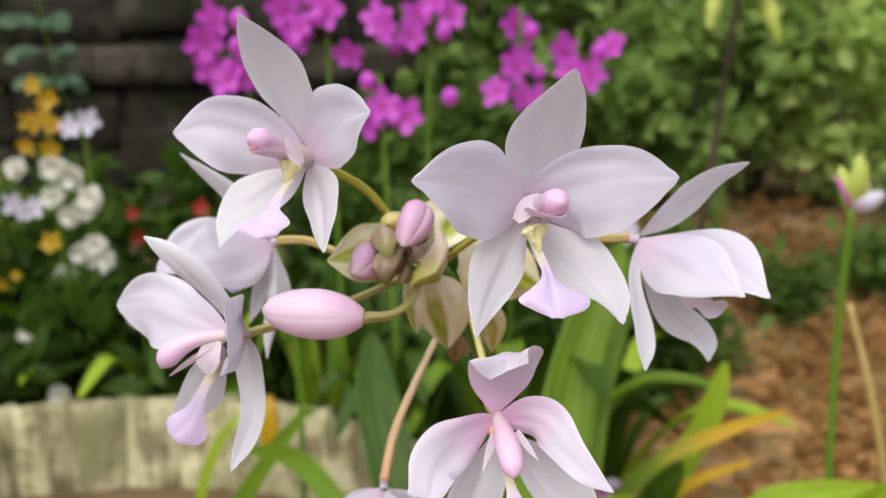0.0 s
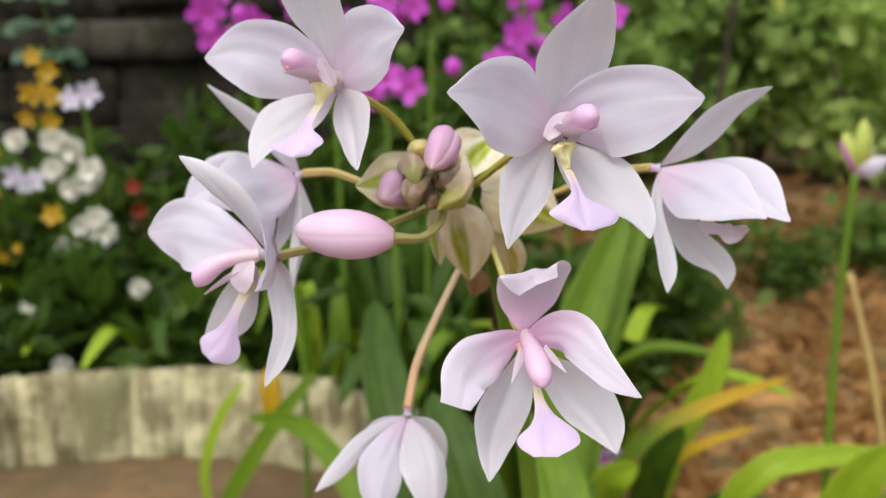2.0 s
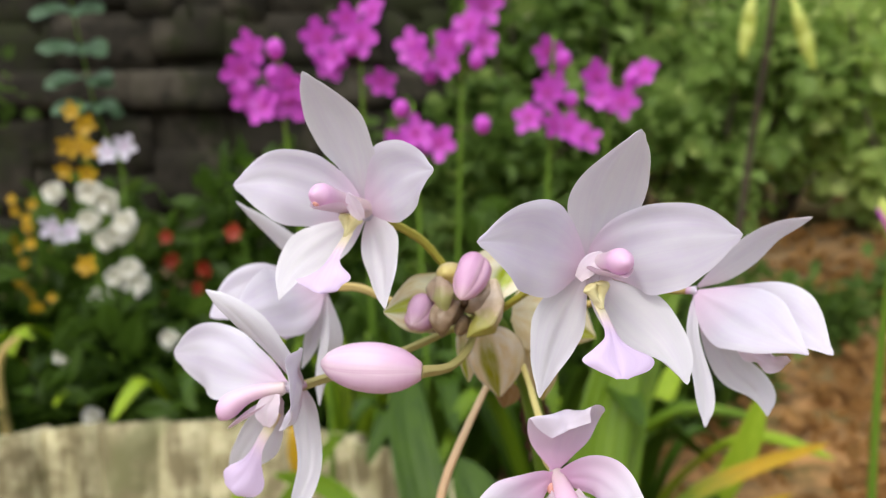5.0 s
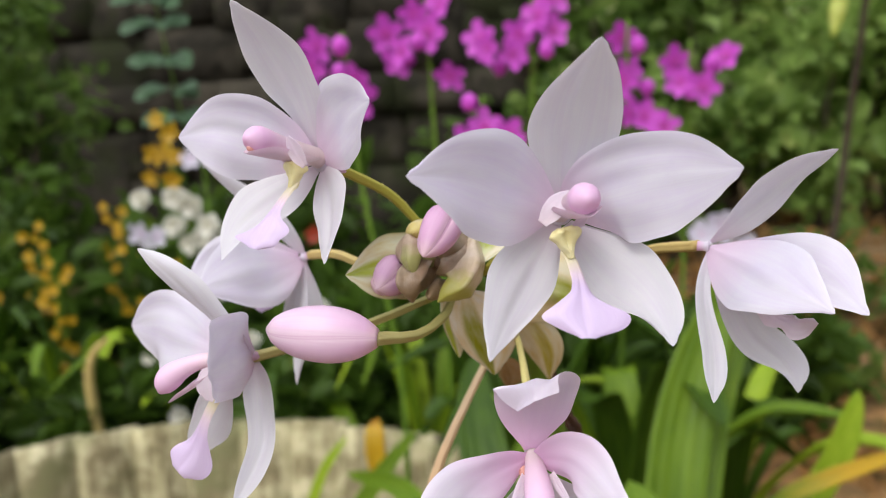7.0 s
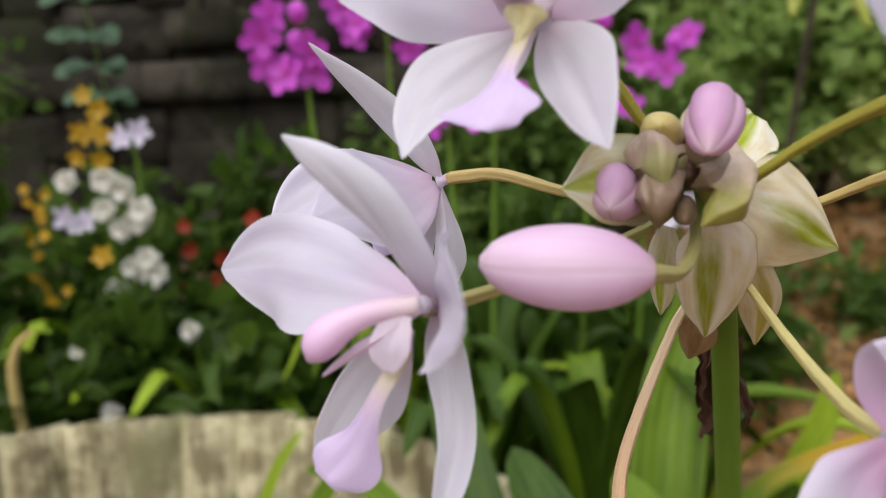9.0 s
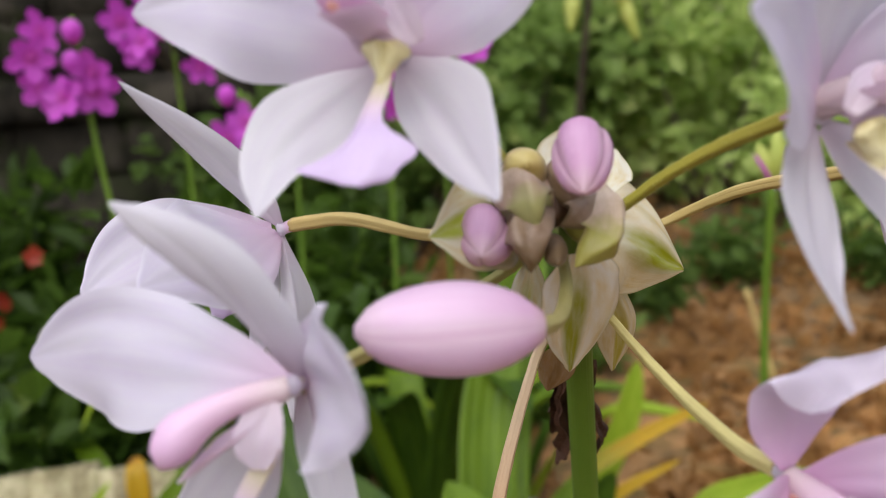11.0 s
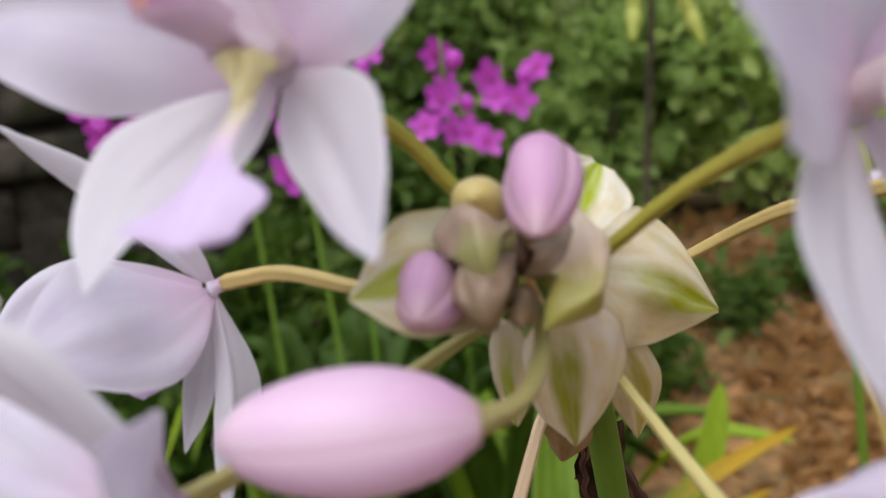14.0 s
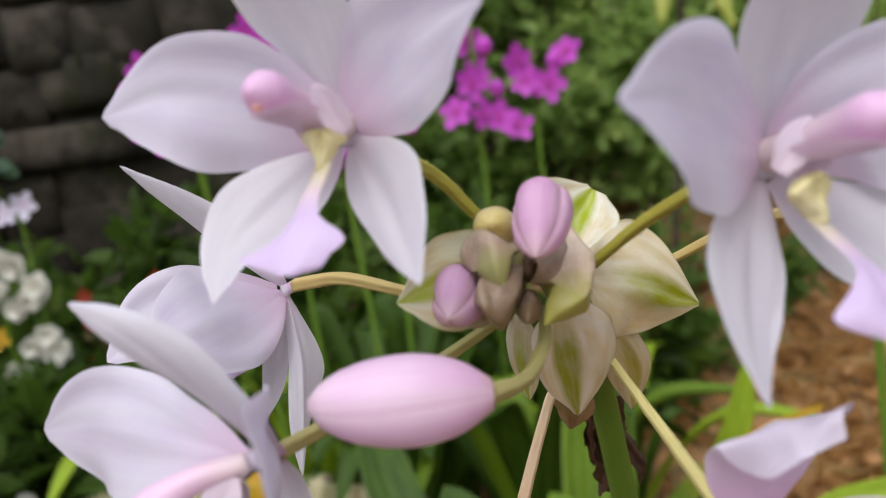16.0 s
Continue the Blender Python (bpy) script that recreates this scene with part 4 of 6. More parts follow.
leaf_part("petal", core, F, MAT_PINK, (((0.0129, 0.1790, 0.5414), (0.0196, 0.1700, 0.5443), (0.0257, 0.1620, 0.5415), (0.0320, 0.1545, 0.5369)), (1.4, 2.7, 3.9, 5.2, 5.9, 4.9, 3.5, 2.3, 1.5, 0.9, 0.0), (0.8, 2.4, 3.3, 3.9, 4.2, 4.0, 3.8, 3.8, 3.7, 2.6, 0.0), (-0.1, -0.95, 0.1)), 0.05, 0.10, 0.03, 30.0)
column(core, F, (0.0148, 0.1638, 0.5357), [0.0015, 0.0016, 0.0018, 0.0020, 0.0022, 0.0024, 0.0025, 0.0025, 0.0024, 0.0022, 0.0017, 0.0005], 0.05, 0.0, False, MAT_COLUMN_ROSY)
leaf_part("lip", core, F, MAT_LIP, (((0.0137, 0.1700, 0.5347), (0.0145, 0.1680, 0.5306), (0.0151, 0.1650, 0.5264), (0.0152, 0.1610, 0.5223)), (0.4, 0.8, 1.0, 1.2, 1.9, 2.9, 4.8, 7.0, 7.2, 5.4, 2.4), (0.4, 0.7, 0.9, 1.0, 1.2, 1.6, 2.6, 4.2, 5.5, 4.7, 2.4), (0.1, -0.95, 0.2)), -0.12, 0.12, 0.03, 4.4, label="lilac lip with yellow claw")
leaf_part("side_lobe", core, F, MAT_LOBE, (((0.0114, 0.1745, 0.5400), (0.0100, 0.1710, 0.5377), (0.0088, 0.1680, 0.5350)), (1.1, 1.2, 1.0, 0.8, 0.5, 0.0), (0.9, 1.0, 0.9, 0.6, 0.4, 0.0), (0.2, -0.95, 0.1)), 0.2, 0.03)
leaf_part("side_lobe", core, F, MAT_LOBE, (((0.0158, 0.1745, 0.5406), (0.0178, 0.1710, 0.5388), (0.0198, 0.1680, 0.5371)), (0.7, 0.8, 0.8, 0.6, 0.4, 0.0), (0.7, 0.8, 0.8, 0.6, 0.4, 0.0), (0.0, -0.95, 0.1)), 0.2, 0.03)
link("throat", lumps([((0.0112, 0.1772, 0.5396), (0.0016, 0.0012, 0.0011), (1, 0, 0.3))], 16, 10), MAT_ANTHER, core, F, "orange-brown throat")

# the half-closed flower hanging lowest
F = (-0.0157, 0.2177, 0.5086)
core = heart_of(F, (-0.0157, 0.2180, 0.5105), "lavender orchid flower hanging half closed")
leaf_part("sepal", core, F, MAT_SEPAL, (((-0.0165, 0.2177, 0.5078), (-0.0261, 0.2140, 0.5038), (-0.0328, 0.2090, 0.4986), (-0.0385, 0.2040, 0.4935)), (0.4, 0.8, 1.1, 1.5, 1.9, 2.4, 2.9, 3.0, 2.5, 1.6, 0.0), (0.6, 1.5, 1.9, 2.2, 2.3, 2.3, 2.1, 1.8, 1.5, 1.2, 0.0), (-0.2, -0.95, 0.2)), -0.35, 0.05, 0.02, 31.0)
leaf_part("petal", core, F, MAT_PETAL, (((-0.0165, 0.2177, 0.5075), (-0.0200, 0.2110, 0.5027), (-0.0223, 0.2060, 0.4972), (-0.0234, 0.2020, 0.4860)), (1.0, 1.4, 1.9, 2.7, 3.6, 4.5, 5.4, 5.8, 5.4, 3.6, 0.0), (0.6, 1.8, 3.2, 4.4, 5.4, 6.2, 6.6, 6.2, 5.2, 3.2, 0.0), (-0.1, -0.95, 0.2)), -0.30, 0.05, 0.02, 32.0)
leaf_part("sepal", core, F, MAT_SEPAL, (((-0.0150, 0.2177, 0.5078), (-0.0114, 0.2100, 0.5032), (-0.0092, 0.2050, 0.4977), (-0.0087, 0.2010, 0.4870)), (0.8, 2.0, 2.9, 3.7, 4.1, 4.3, 4.5, 4.6, 4.2, 2.6, 0.0), (1.0, 3.2, 5.0, 6.4, 7.1, 7.4, 7.2, 6.6, 5.4, 3.2, 0.0), (0.2, -0.95, 0.2)), -0.30, 0.05, 0.02, 33.0)
leaf_part("petal", core, F, MAT_PETAL, (((-0.0160, 0.2185, 0.5075), (-0.0230, 0.2190, 0.5010), (-0.0270, 0.2200, 0.4880)), (1.0, 3.0, 4.6, 5.4, 5.2, 3.6, 0.0), (1.0, 3.0, 4.6, 5.4, 5.2, 3.6, 0.0), (-0.2, -0.95, 0.0)), 0.1, 0.05, 0.02, 34.0)
leaf_part("sepal", core, F, MAT_SEPAL, (((-0.0150, 0.2185, 0.5075), (-0.0110, 0.2200, 0.5010), (-0.0080, 0.2210, 0.4880)), (1.0, 3.0, 4.6, 5.4, 5.2, 3.6, 0.0), (1.0, 3.0, 4.6, 5.4, 5.2, 3.6, 0.0), (0.2, -0.95, 0.0)), 0.1, 0.05, 0.02, 35.0)


# pedicels, from the head out to each flower
def pedicel(path, radii, mat):
    link("pedicel", roughen(tube(path, [0.88 * q for q in radii], 40, 30, 5, 0.09), 0.00012, 300), mat, plant, path[0])


STALK_A = [(0.0010, 0.2100, 0.5700), (0.0078, 0.2032, 0.5763), (0.0128, 0.1960, 0.5805), (0.0166, 0.1866, 0.5835), (0.0179, 0.1828, 0.5847)]
STALK_B = [(-0.0085, 0.2130, 0.5765), (-0.0124, 0.2118, 0.5806), (-0.0180, 0.2080, 0.5875), (-0.0255, 0.2012, 0.5928), (-0.0280, 0.1963, 0.5950)]
pedicel(STALK_A, [0.0009, 0.0010, 0.0011, 0.0012, 0.0012], MAT_STEM_GREEN)
pedicel(STALK_B, [0.0010, 0.0010, 0.0011, 0.0012, 0.0012], MAT_STEM_GREEN)
pedicel([(-0.0060, 0.2180, 0.5670), (-0.0122, 0.2155, 0.5634), (-0.0270, 0.2060, 0.5588), (-0.0425, 0.1905, 0.5570), (-0.0441, 0.1845, 0.5585)], [0.0010, 0.0010, 0.0011, 0.0012, 0.0012], MAT_STEM_OLIVE)
pedicel([(-0.0140, 0.2140, 0.5690), (-0.0240, 0.2175, 0.5700), (-0.0345, 0.2240, 0.5727), (-0.0432, 0.2302, 0.5720)], [0.0009, 0.0010, 0.0012, 0.0013], MAT_STEM_TAN)
pedicel([(0.0100, 0.2380, 0.5610), (0.0255, 0.2425, 0.5652), (0.0360, 0.2310, 0.5713), (0.0452, 0.2130, 0.5745)], [0.0010, 0.0010, 0.0012, 0.0013], MAT_STEM_TAN)
pedicel([(0.0040, 0.2260, 0.5580), (0.0072, 0.2215, 0.5522), (0.0100, 0.2050, 0.5452), (0.0104, 0.1878, 0.5428), (0.0119, 0.1818, 0.5420)], [0.0008, 0.0008, 0.0010, 0.0012, 0.0013], MAT_STEM_YELLOW)
pedicel([(0.0020, 0.2380, 0.5500), (-0.0032, 0.2365, 0.5415), (-0.0128, 0.2275, 0.5220), (-0.0157, 0.2180, 0.5105)], [0.0010, 0.0010, 0.0013, 0.0014], MAT_STEM_ROSY)
pedicel([(-0.0050, 0.2090, 0.5660), (-0.0066, 0.2030, 0.5622), (-0.0105, 0.1940, 0.5605), (-0.0166, 0.1837, 0.5621)], [0.0009, 0.0010, 0.0011, 0.0015], MAT_STEM_OLIVE)


def hairs(paths, count, reach, seed):
    """Fine stiff hairs standing off stems, in one mesh."""
    r = random.Random(seed)
    verts, faces, uvs = [], [], []
    for path, radius in paths:
        line = spline(path, 60)
        for _ in range(count):
            k = r.randrange(4, 56)
            ax = (line[k + 1] - line[k]).normalized()
            out = (ax.orthogonal().normalized())
            out.rotate(Matrix.Rotation(r.uniform(0, 6.283), 3, ax))
            at, side, n = line[k] + out * radius * 0.9, ax * 0.00005, len(verts)
            tip = at + out * reach * r.uniform(0.6, 1.2) + ax * reach * 0.3
            wide = ax.cross(out) * 0.00005
            verts += [at - side - wide, at + side, at + wide, tip]
            uvs += [(0, 0), (0, 0), (0, 0), (0, 1)]
            faces += [(n, n + 1, n + 3), (n + 1, n + 2, n + 3), (n + 2, n, n + 3)]
    return mesh_of(verts, faces, uvs)


link("stem_hair", hairs([(STALK_A, 0.0012), (STALK_B, 0.0011)], 220, 0.00035, 5), MAT_STEM_YELLOW, plant, (0, 0.21, 0.57), "fine pale hairs on the pedicels")

# buds
WRAP = (0.55, 0.75, 0.9, 0.98, 1.0, 0.98, 0.94, 0.86, 0.7, 0.42, 0.1)
BUD = (0.34, 0.52, 0.68, 0.80, 0.88, 0.94, 0.98, 1.0, 1.0, 0.98, 0.95, 0.90, 0.83, 0.74, 0.62, 0.45, 0.12)
POINTED = (0.30, 0.74, 0.94, 1.0, 1.0, 0.97, 0.90, 0.80, 0.64, 0.40, 0.06)
for a, b, r in (
    ((-0.0158, 0.1836, 0.5622), (-0.0370, 0.1832, 0.5641), 0.0054),
    ((-0.0040, 0.2010, 0.5839), (-0.0078, 0.1903, 0.5764), 0.0041),
    ((-0.0160, 0.2085, 0.5716), (-0.0192, 0.1985, 0.5688), 0.0043),
):
    a, b = Vector(a), Vector(b)
    link("bud", tube([a, a.lerp(b, 0.33), a.lerp(b, 0.67), b], [r * q for q in (BUD if r > 0.005 else POINTED)], 48, 48, seams=0.05 if r > 0.005 else 0.24),
         MAT_BUD if r > 0.005 else MAT_BUD_SMALL, plant, a, "smooth closed pink bud")
# young buds still wrapped in their scales, packed at the tip of the head
for a, b, r, mat in (
    ((-0.0096, 0.2110, 0.5767), (-0.0117, 0.2008, 0.5803), 0.0031, MAT_SCALE_CREAM),
    ((-0.0085, 0.2105, 0.5745), (-0.0120, 0.2008, 0.5735), 0.0036, MAT_SCALE_ROSY),
    ((-0.0095, 0.2105, 0.5725), (-0.0128, 0.1998, 0.5688), 0.0036, MAT_SCALE_BROWN),
    ((-0.0070, 0.2080, 0.5677), (-0.0088, 0.1990, 0.5670), 0.0019, MAT_SCALE_BROWN),
    ((-0.0050, 0.2110, 0.5750), (-0.0074, 0.2030, 0.5722), 0.0036, MAT_BUD_DARK),
    ((-0.0015, 0.2105, 0.5735), (-0.0026, 0.2000, 0.5692), 0.0040, MAT_SCALE_OLIVE),
    ((-0.0040, 0.2110, 0.5780), (-0.0056, 0.2012, 0.5742), 0.0030, MAT_SCALE_BROWN),
):
    a, b = Vector(a), Vector(b)
    link("wrapped_bud", roughen(tube([a, a.lerp(b, 0.33) + V(0, 0, 0.0006), a.lerp(b, 0.67) + V(0, 0, 0.0004), b], [r * q for q in WRAP], 26, 36, seams=0.05), 0.0005, 220), mat, plant, a, "young bud wrapped in a tan scale")

# hooded fleshy scales over them: (midline, half width, face, material)
HOODED = (0.70, 0.90, 1.0, 1.04, 1.05, 1.02, 0.95, 0.84, 0.66, 0.40, 0.05)
for n, (path, wide, own, mat) in enumerate((
    (((-0.0094, 0.2085, 0.5797), (-0.0124, 0.2010, 0.5788), (-0.0125, 0.1980, 0.5756), (-0.0111, 0.1988, 0.5716)), 3.7, (-0.25, -0.95, 0.2), MAT_SCALE_ROSY),
    (((-0.0125, 0.2060, 0.5748), (-0.0137, 0.1990, 0.5728), (-0.0133, 0.1972, 0.5693), (-0.0122, 0.2002, 0.5654)), 3.5, (-0.3, -0.95, -0.1), MAT_SCALE_BROWN),
    (((-0.0015, 0.2075, 0.5772), (-0.0033, 0.2015, 0.5750), (-0.0057, 0.1996, 0.5730), (-0.0078, 0.2012, 0.5714)), 2.8, (-0.1, -0.95, 0.3), MAT_SCALE_BROWN),
    (((0.0000, 0.2080, 0.5775), (0.0003, 0.2008, 0.5735), (-0.0020, 0.1970, 0.5692), (-0.0070, 0.1978, 0.5662)), 4.0, (0.35, -0.95, 0.05), MAT_SCALE_OLIVE),
)):
    half = [wide * h for h in HOODED]
    link("scale", roughen(limb(path, half, half, own, -0.95, 0.10, 0.06, -0.05, 0.0005, n * 2.0, 28, 20), 0.0006, 230), mat, plant, path[0])

# bracts round the head: (midline, half widths, face, cup, material)
for n, (path, left, right, own, cup, mat) in enumerate((
    (((-0.0102, 0.2120, 0.5699), (-0.0178, 0.2060, 0.5723), (-0.0257, 0.1990, 0.5717)), (2.5, 4.2, 5.9, 7.1, 7.1, 7.0, 7.0, 6.7, 5.6, 3.8, 0.0), (5.0, 7.2, 8.1, 7.8, 7.5, 7.1, 6.4, 5.0, 3.6, 1.8, 0.0), (0.35, -0.85, 0.3), 0.16, MAT_BRACT_GREEN),
    (((-0.0013, 0.2130, 0.5714), (0.0020, 0.2170, 0.5766), (0.0070, 0.2215, 0.5814)), (1.4, 3.7, 5.7, 7.5, 8.8, 9.2, 8.2, 7.0, 5.5, 3.9, 1.2), (1.0, 2.1, 3.1, 4.1, 5.0, 5.7, 6.0, 6.3, 6.2, 5.1, 2.2), (0.05, -0.9, 0.4), 0.25, MAT_BRACT),
    (((0.0041, 0.2200, 0.5678), (0.0141, 0.2280, 0.5642), (0.0273, 0.2380, 0.5567)), (2.1, 4.6, 7.0, 8.8, 10.4, 11.8, 12.8, 12.8, 11.2, 7.4, 0.8), (2.3, 6.3, 8.6, 9.2, 9.2, 9.0, 8.3, 7.2, 5.2, 2.8, 0.4), (0.1, -0.9, 0.35), -0.32, MAT_BRACT_TIP),
    (((-0.0027, 0.2090, 0.5663), (-0.0010, 0.2140, 0.5571), (0.0010, 0.2276, 0.5430)), (1.6, 4.4, 6.0, 7.0, 7.8, 8.4, 8.6, 8.4, 7.2, 4.4, 0.0), (1.3, 3.6, 4.7, 5.3, 5.7, 5.9, 5.7, 5.1, 3.9, 2.0, 0.0), (0.05, -1.0, 0.1), -0.30, MAT_BRACT_BAND),
    (((-0.0080, 0.2150, 0.5642), (-0.0082, 0.2200, 0.5559), (-0.0070, 0.2260, 0.5475)), (1.0, 2.0, 2.6, 2.8, 2.8, 2.7, 2.6, 2.4, 2.1, 1.3, 0.0), (1.0, 1.8, 2.6, 2.8, 2.8, 2.6, 2.4, 2.2, 1.9, 1.4, 0.0), (-0.4, -0.9, 0.1), -0.35, MAT_BRACT),
    (((0.0060, 0.2260, 0.5610), (0.0127, 0.2330, 0.5488), (0.0132, 0.2400, 0.5383)), (1.4, 2.6, 3.6, 4.2, 4.5, 4.6, 4.6, 4.3, 3.6, 2.3, 0.0), (1.2, 3.2, 4.1, 4.7, 4.8, 4.7, 4.5, 3.9, 2.7, 1.3, 0.0), (0.2, -0.95, 0.2), -0.35, MAT_BRACT_FADED),
    (((0.0012, 0.2360, 0.5451), (0.0025, 0.2410, 0.5397), (0.0024, 0.2470, 0.5338)), (1.1, 2.0, 2.8, 3.4, 3.9, 4.3, 4.4, 4.0, 3.4, 1.8, 0.0), (1.0, 2.6, 3.1, 3.6, 3.7, 3.5, 3.2, 2.9, 2.6, 1.6, 0.0), (-0.1, -0.95, 0.2), -0.35, MAT_BRACT_DRY),
)):
    link("bract", limb(path, left, right, own, cup, 0.08, 0.06, 0.09, 0.0005, n * 1.3, 30, 18), mat, plant, path[0])

link("peduncle", tube([(-0.004, 0.206, 0.572), (0.003, 0.228, 0.558), (0.012, 0.256, 0.528), (0.026, 0.300, 0.430), (0.046, 0.370, 0.200), (0.060, 0.420, 0.000)],
                      [0.0022, 0.0026, 0.0028, 0.0032, 0.0040, 0.0050], 60, 12), MAT_STALK, plant, (0.06, 0.42, 0), "slender green flower stalk")
rw = random.Random(17)
for k in range(7):
    root = V(0.0110 + rw.uniform(-0.003, 0.003), 0.254 + rw.uniform(-0.003, 0.004), 0.537)
    drop = rw.uniform(0.016, 0.030)
    lean = rw.uniform(-0.003, 0.009)
    way = [root, root + V(lean * 0.2 - 0.001, 0.006, -drop * 0.35), root + V(lean * 0.7 + rw.uniform(-0.002, 0.002), 0.012, -drop * 0.7), root + V(lean, 0.020, -drop)]
    half = [rw.uniform(2.0, 3.0) * q for q in (0.5, 0.9, 1.0, 0.8, 1.1, 0.9, 0.6, 0.8, 0.3)]
    link("withered_flower", roughen(limb(way, half, half[::-1], (rw.uniform(-0.8, 0.8), -1, 0.2), rw.uniform(-0.9, 0.9), 0.4, 0.15, 0.2, 0.0006, k * 1.9, 30, 14), 0.0009, 330), MAT_DRY, plant, root, "dried brown withered bloom")


# ---- strap leaves ----
def strap(name, path, width, mat, owner, face=(0, -0.6, 0.8), pleats=5, cup=0.25, peak=0.5):
    return link(name, blade(path, ovate(width, peak, 0.55, 0.2), face, cup, 0.04, 1.3, 0.05, pleats, 0.0012, 26, 14), mat, owner, path[0])


for path, width, mat in (
    ([(0.09, 0.74, 0.0), (0.10, 0.82, 0.20), (0.125, 0.88, 0.34), (0.183, 0.93, 0.47)], 0.058, MAT_LEAF),
    ([(0.10, 0.75, 0.0), (0.12, 0.84, 0.20), (0.155, 0.92, 0.34), (0.215, 0.98, 0.45)], 0.050, MAT_LEAF),
    ([(0.05, 0.66, 0.0), (0.03, 0.68, 0.14), (0.005, 0.72, 0.25), (-0.03, 0.78, 0.31)], 0.060, MAT_LEAF_DARK),
    ([(0.08, 0.66, 0.0), (0.085, 0.66, 0.14), (0.085, 0.70, 0.24), (0.06, 0.78, 0.29)], 0.060, MAT_LEAF),
    ([(0.04, 0.66, 0.0), (-0.03, 0.74, 0.16), (-0.08, 0.84, 0.30), (-0.10, 0.95, 0.36)], 0.050, MAT_LEAF_DARK),
    ([(0.03, 0.66, 0.0), (-0.06, 0.76, 0.12), (-0.16, 0.88, 0.22), (-0.27, 1.00, 0.20)], 0.026, MAT_LEAF),
):
    strap("leaf", path, width, mat, plant, (0.1, -0.9, 0.4))


# ---- ground, edging and wall ----
def ground_height(x, y):
    rise = 0.05 * max(0.0, y - 1.6) if y < 6 else 0.22
    rise += 0.20 * min(1.0, max(0.0, y - 1.9)) * min(1.0, max(0.0, (x - 0.1) / 0.6))
    rough = 0.012 * noise.noise((x * 3, y * 3, 0)) + 0.006 * noise.noise((x * 11, y * 11, 4)) if abs(x) < 6 and y < 8 else 0
    bank = 0.032 * min(1.0, max(0.0, (0.56 - math.hypot(x + 0.47, y - 0.80)) / 0.10)) if y > 0.8 else 0
    return rise + rough + bank


def ground():
    xs = sorted({-400, -120, -40, -15, -8, 8, 15, 40, 120, 400, *[round(-5 + 0.1 * i, 2) for i in range(101)]})
    ys = sorted({-400, -120, -40, -12, -5, -2, -1, -0.5, 12, 40, 120, 400, *[round(0.1 * i, 2) for i in range(71)]})
    verts = [(x, y, ground_height(x, y)) for y in ys for x in xs]
    n = len(xs)
    faces = [(j * n + i, j * n + i + 1, (j + 1) * n + i + 1, (j + 1) * n + i) for j in range(len(ys) - 1) for i in range(n - 1)]
    me = bpy.data.meshes.new("ground")
    me.from_pydata(verts, [], faces)
    return tagged(link("ground", me, MAT_SOIL), "reddish-brown garden soil with dry litter", "ground", kind="structure")


ground()


def leaf_cloud(name, mat, spots, spread, count, size, owner=None, at=None, flat=0.3, seed=1, fold=0.25, slim=0.42, droop=0.0):
    """Many small folded leaves in clumps round the spots: arrays of places and clump radii."""
    r = np.random.default_rng(seed)
    spots, spread = np.asarray(spots, float), np.asarray(spread, float)
    pick = r.integers(0, len(spots), count)
    way = r.normal(size=(count, 3))
    way /= np.linalg.norm(way, axis=1)[:, None]
    p = spots[pick] + way * (spread[pick] * r.random(count) ** 0.45)[:, None]
    ax = way * (1 - flat) + r.normal(size=(count, 3)) * 0.7
    ax[:, 2] -= droop
    ax /= np.linalg.norm(ax, axis=1)[:, None]
    up = np.tile([0.0, 0.0, 1.0], (count, 1)) + r.normal(size=(count, 3)) * 0.55
    side = np.cross(ax, up)
    side /= np.linalg.norm(side, axis=1)[:, None]
    up = np.cross(side, ax)
    s = size * r.uniform(0.55, 1.25, count)[:, None]
    w = s * slim
    pts = [p, p + ax * s * 0.35 + side * w * 0.9 + up * w * fold, p + ax * s * 0.72 + side * w * 0.65 + up * w * fold, p + ax * s - up * s * 0.12,
           p + ax * s * 0.72 - side * w * 0.65 + up * w * fold, p + ax * s * 0.35 - side * w * 0.9 + up * w * fold]
    verts = np.stack(pts, 1).reshape(-1, 3)
    base = np.arange(count)[:, None] * 6
    faces = np.concatenate([base + [0, 1, 2, 3], base + [0, 3, 4, 5]], 1).reshape(-1, 4)
    me = bpy.data.meshes.new(name)
    me.from_pydata(verts.tolist(), [], faces.tolist())
    return link(name, me, mat, owner, at, smooth=False)


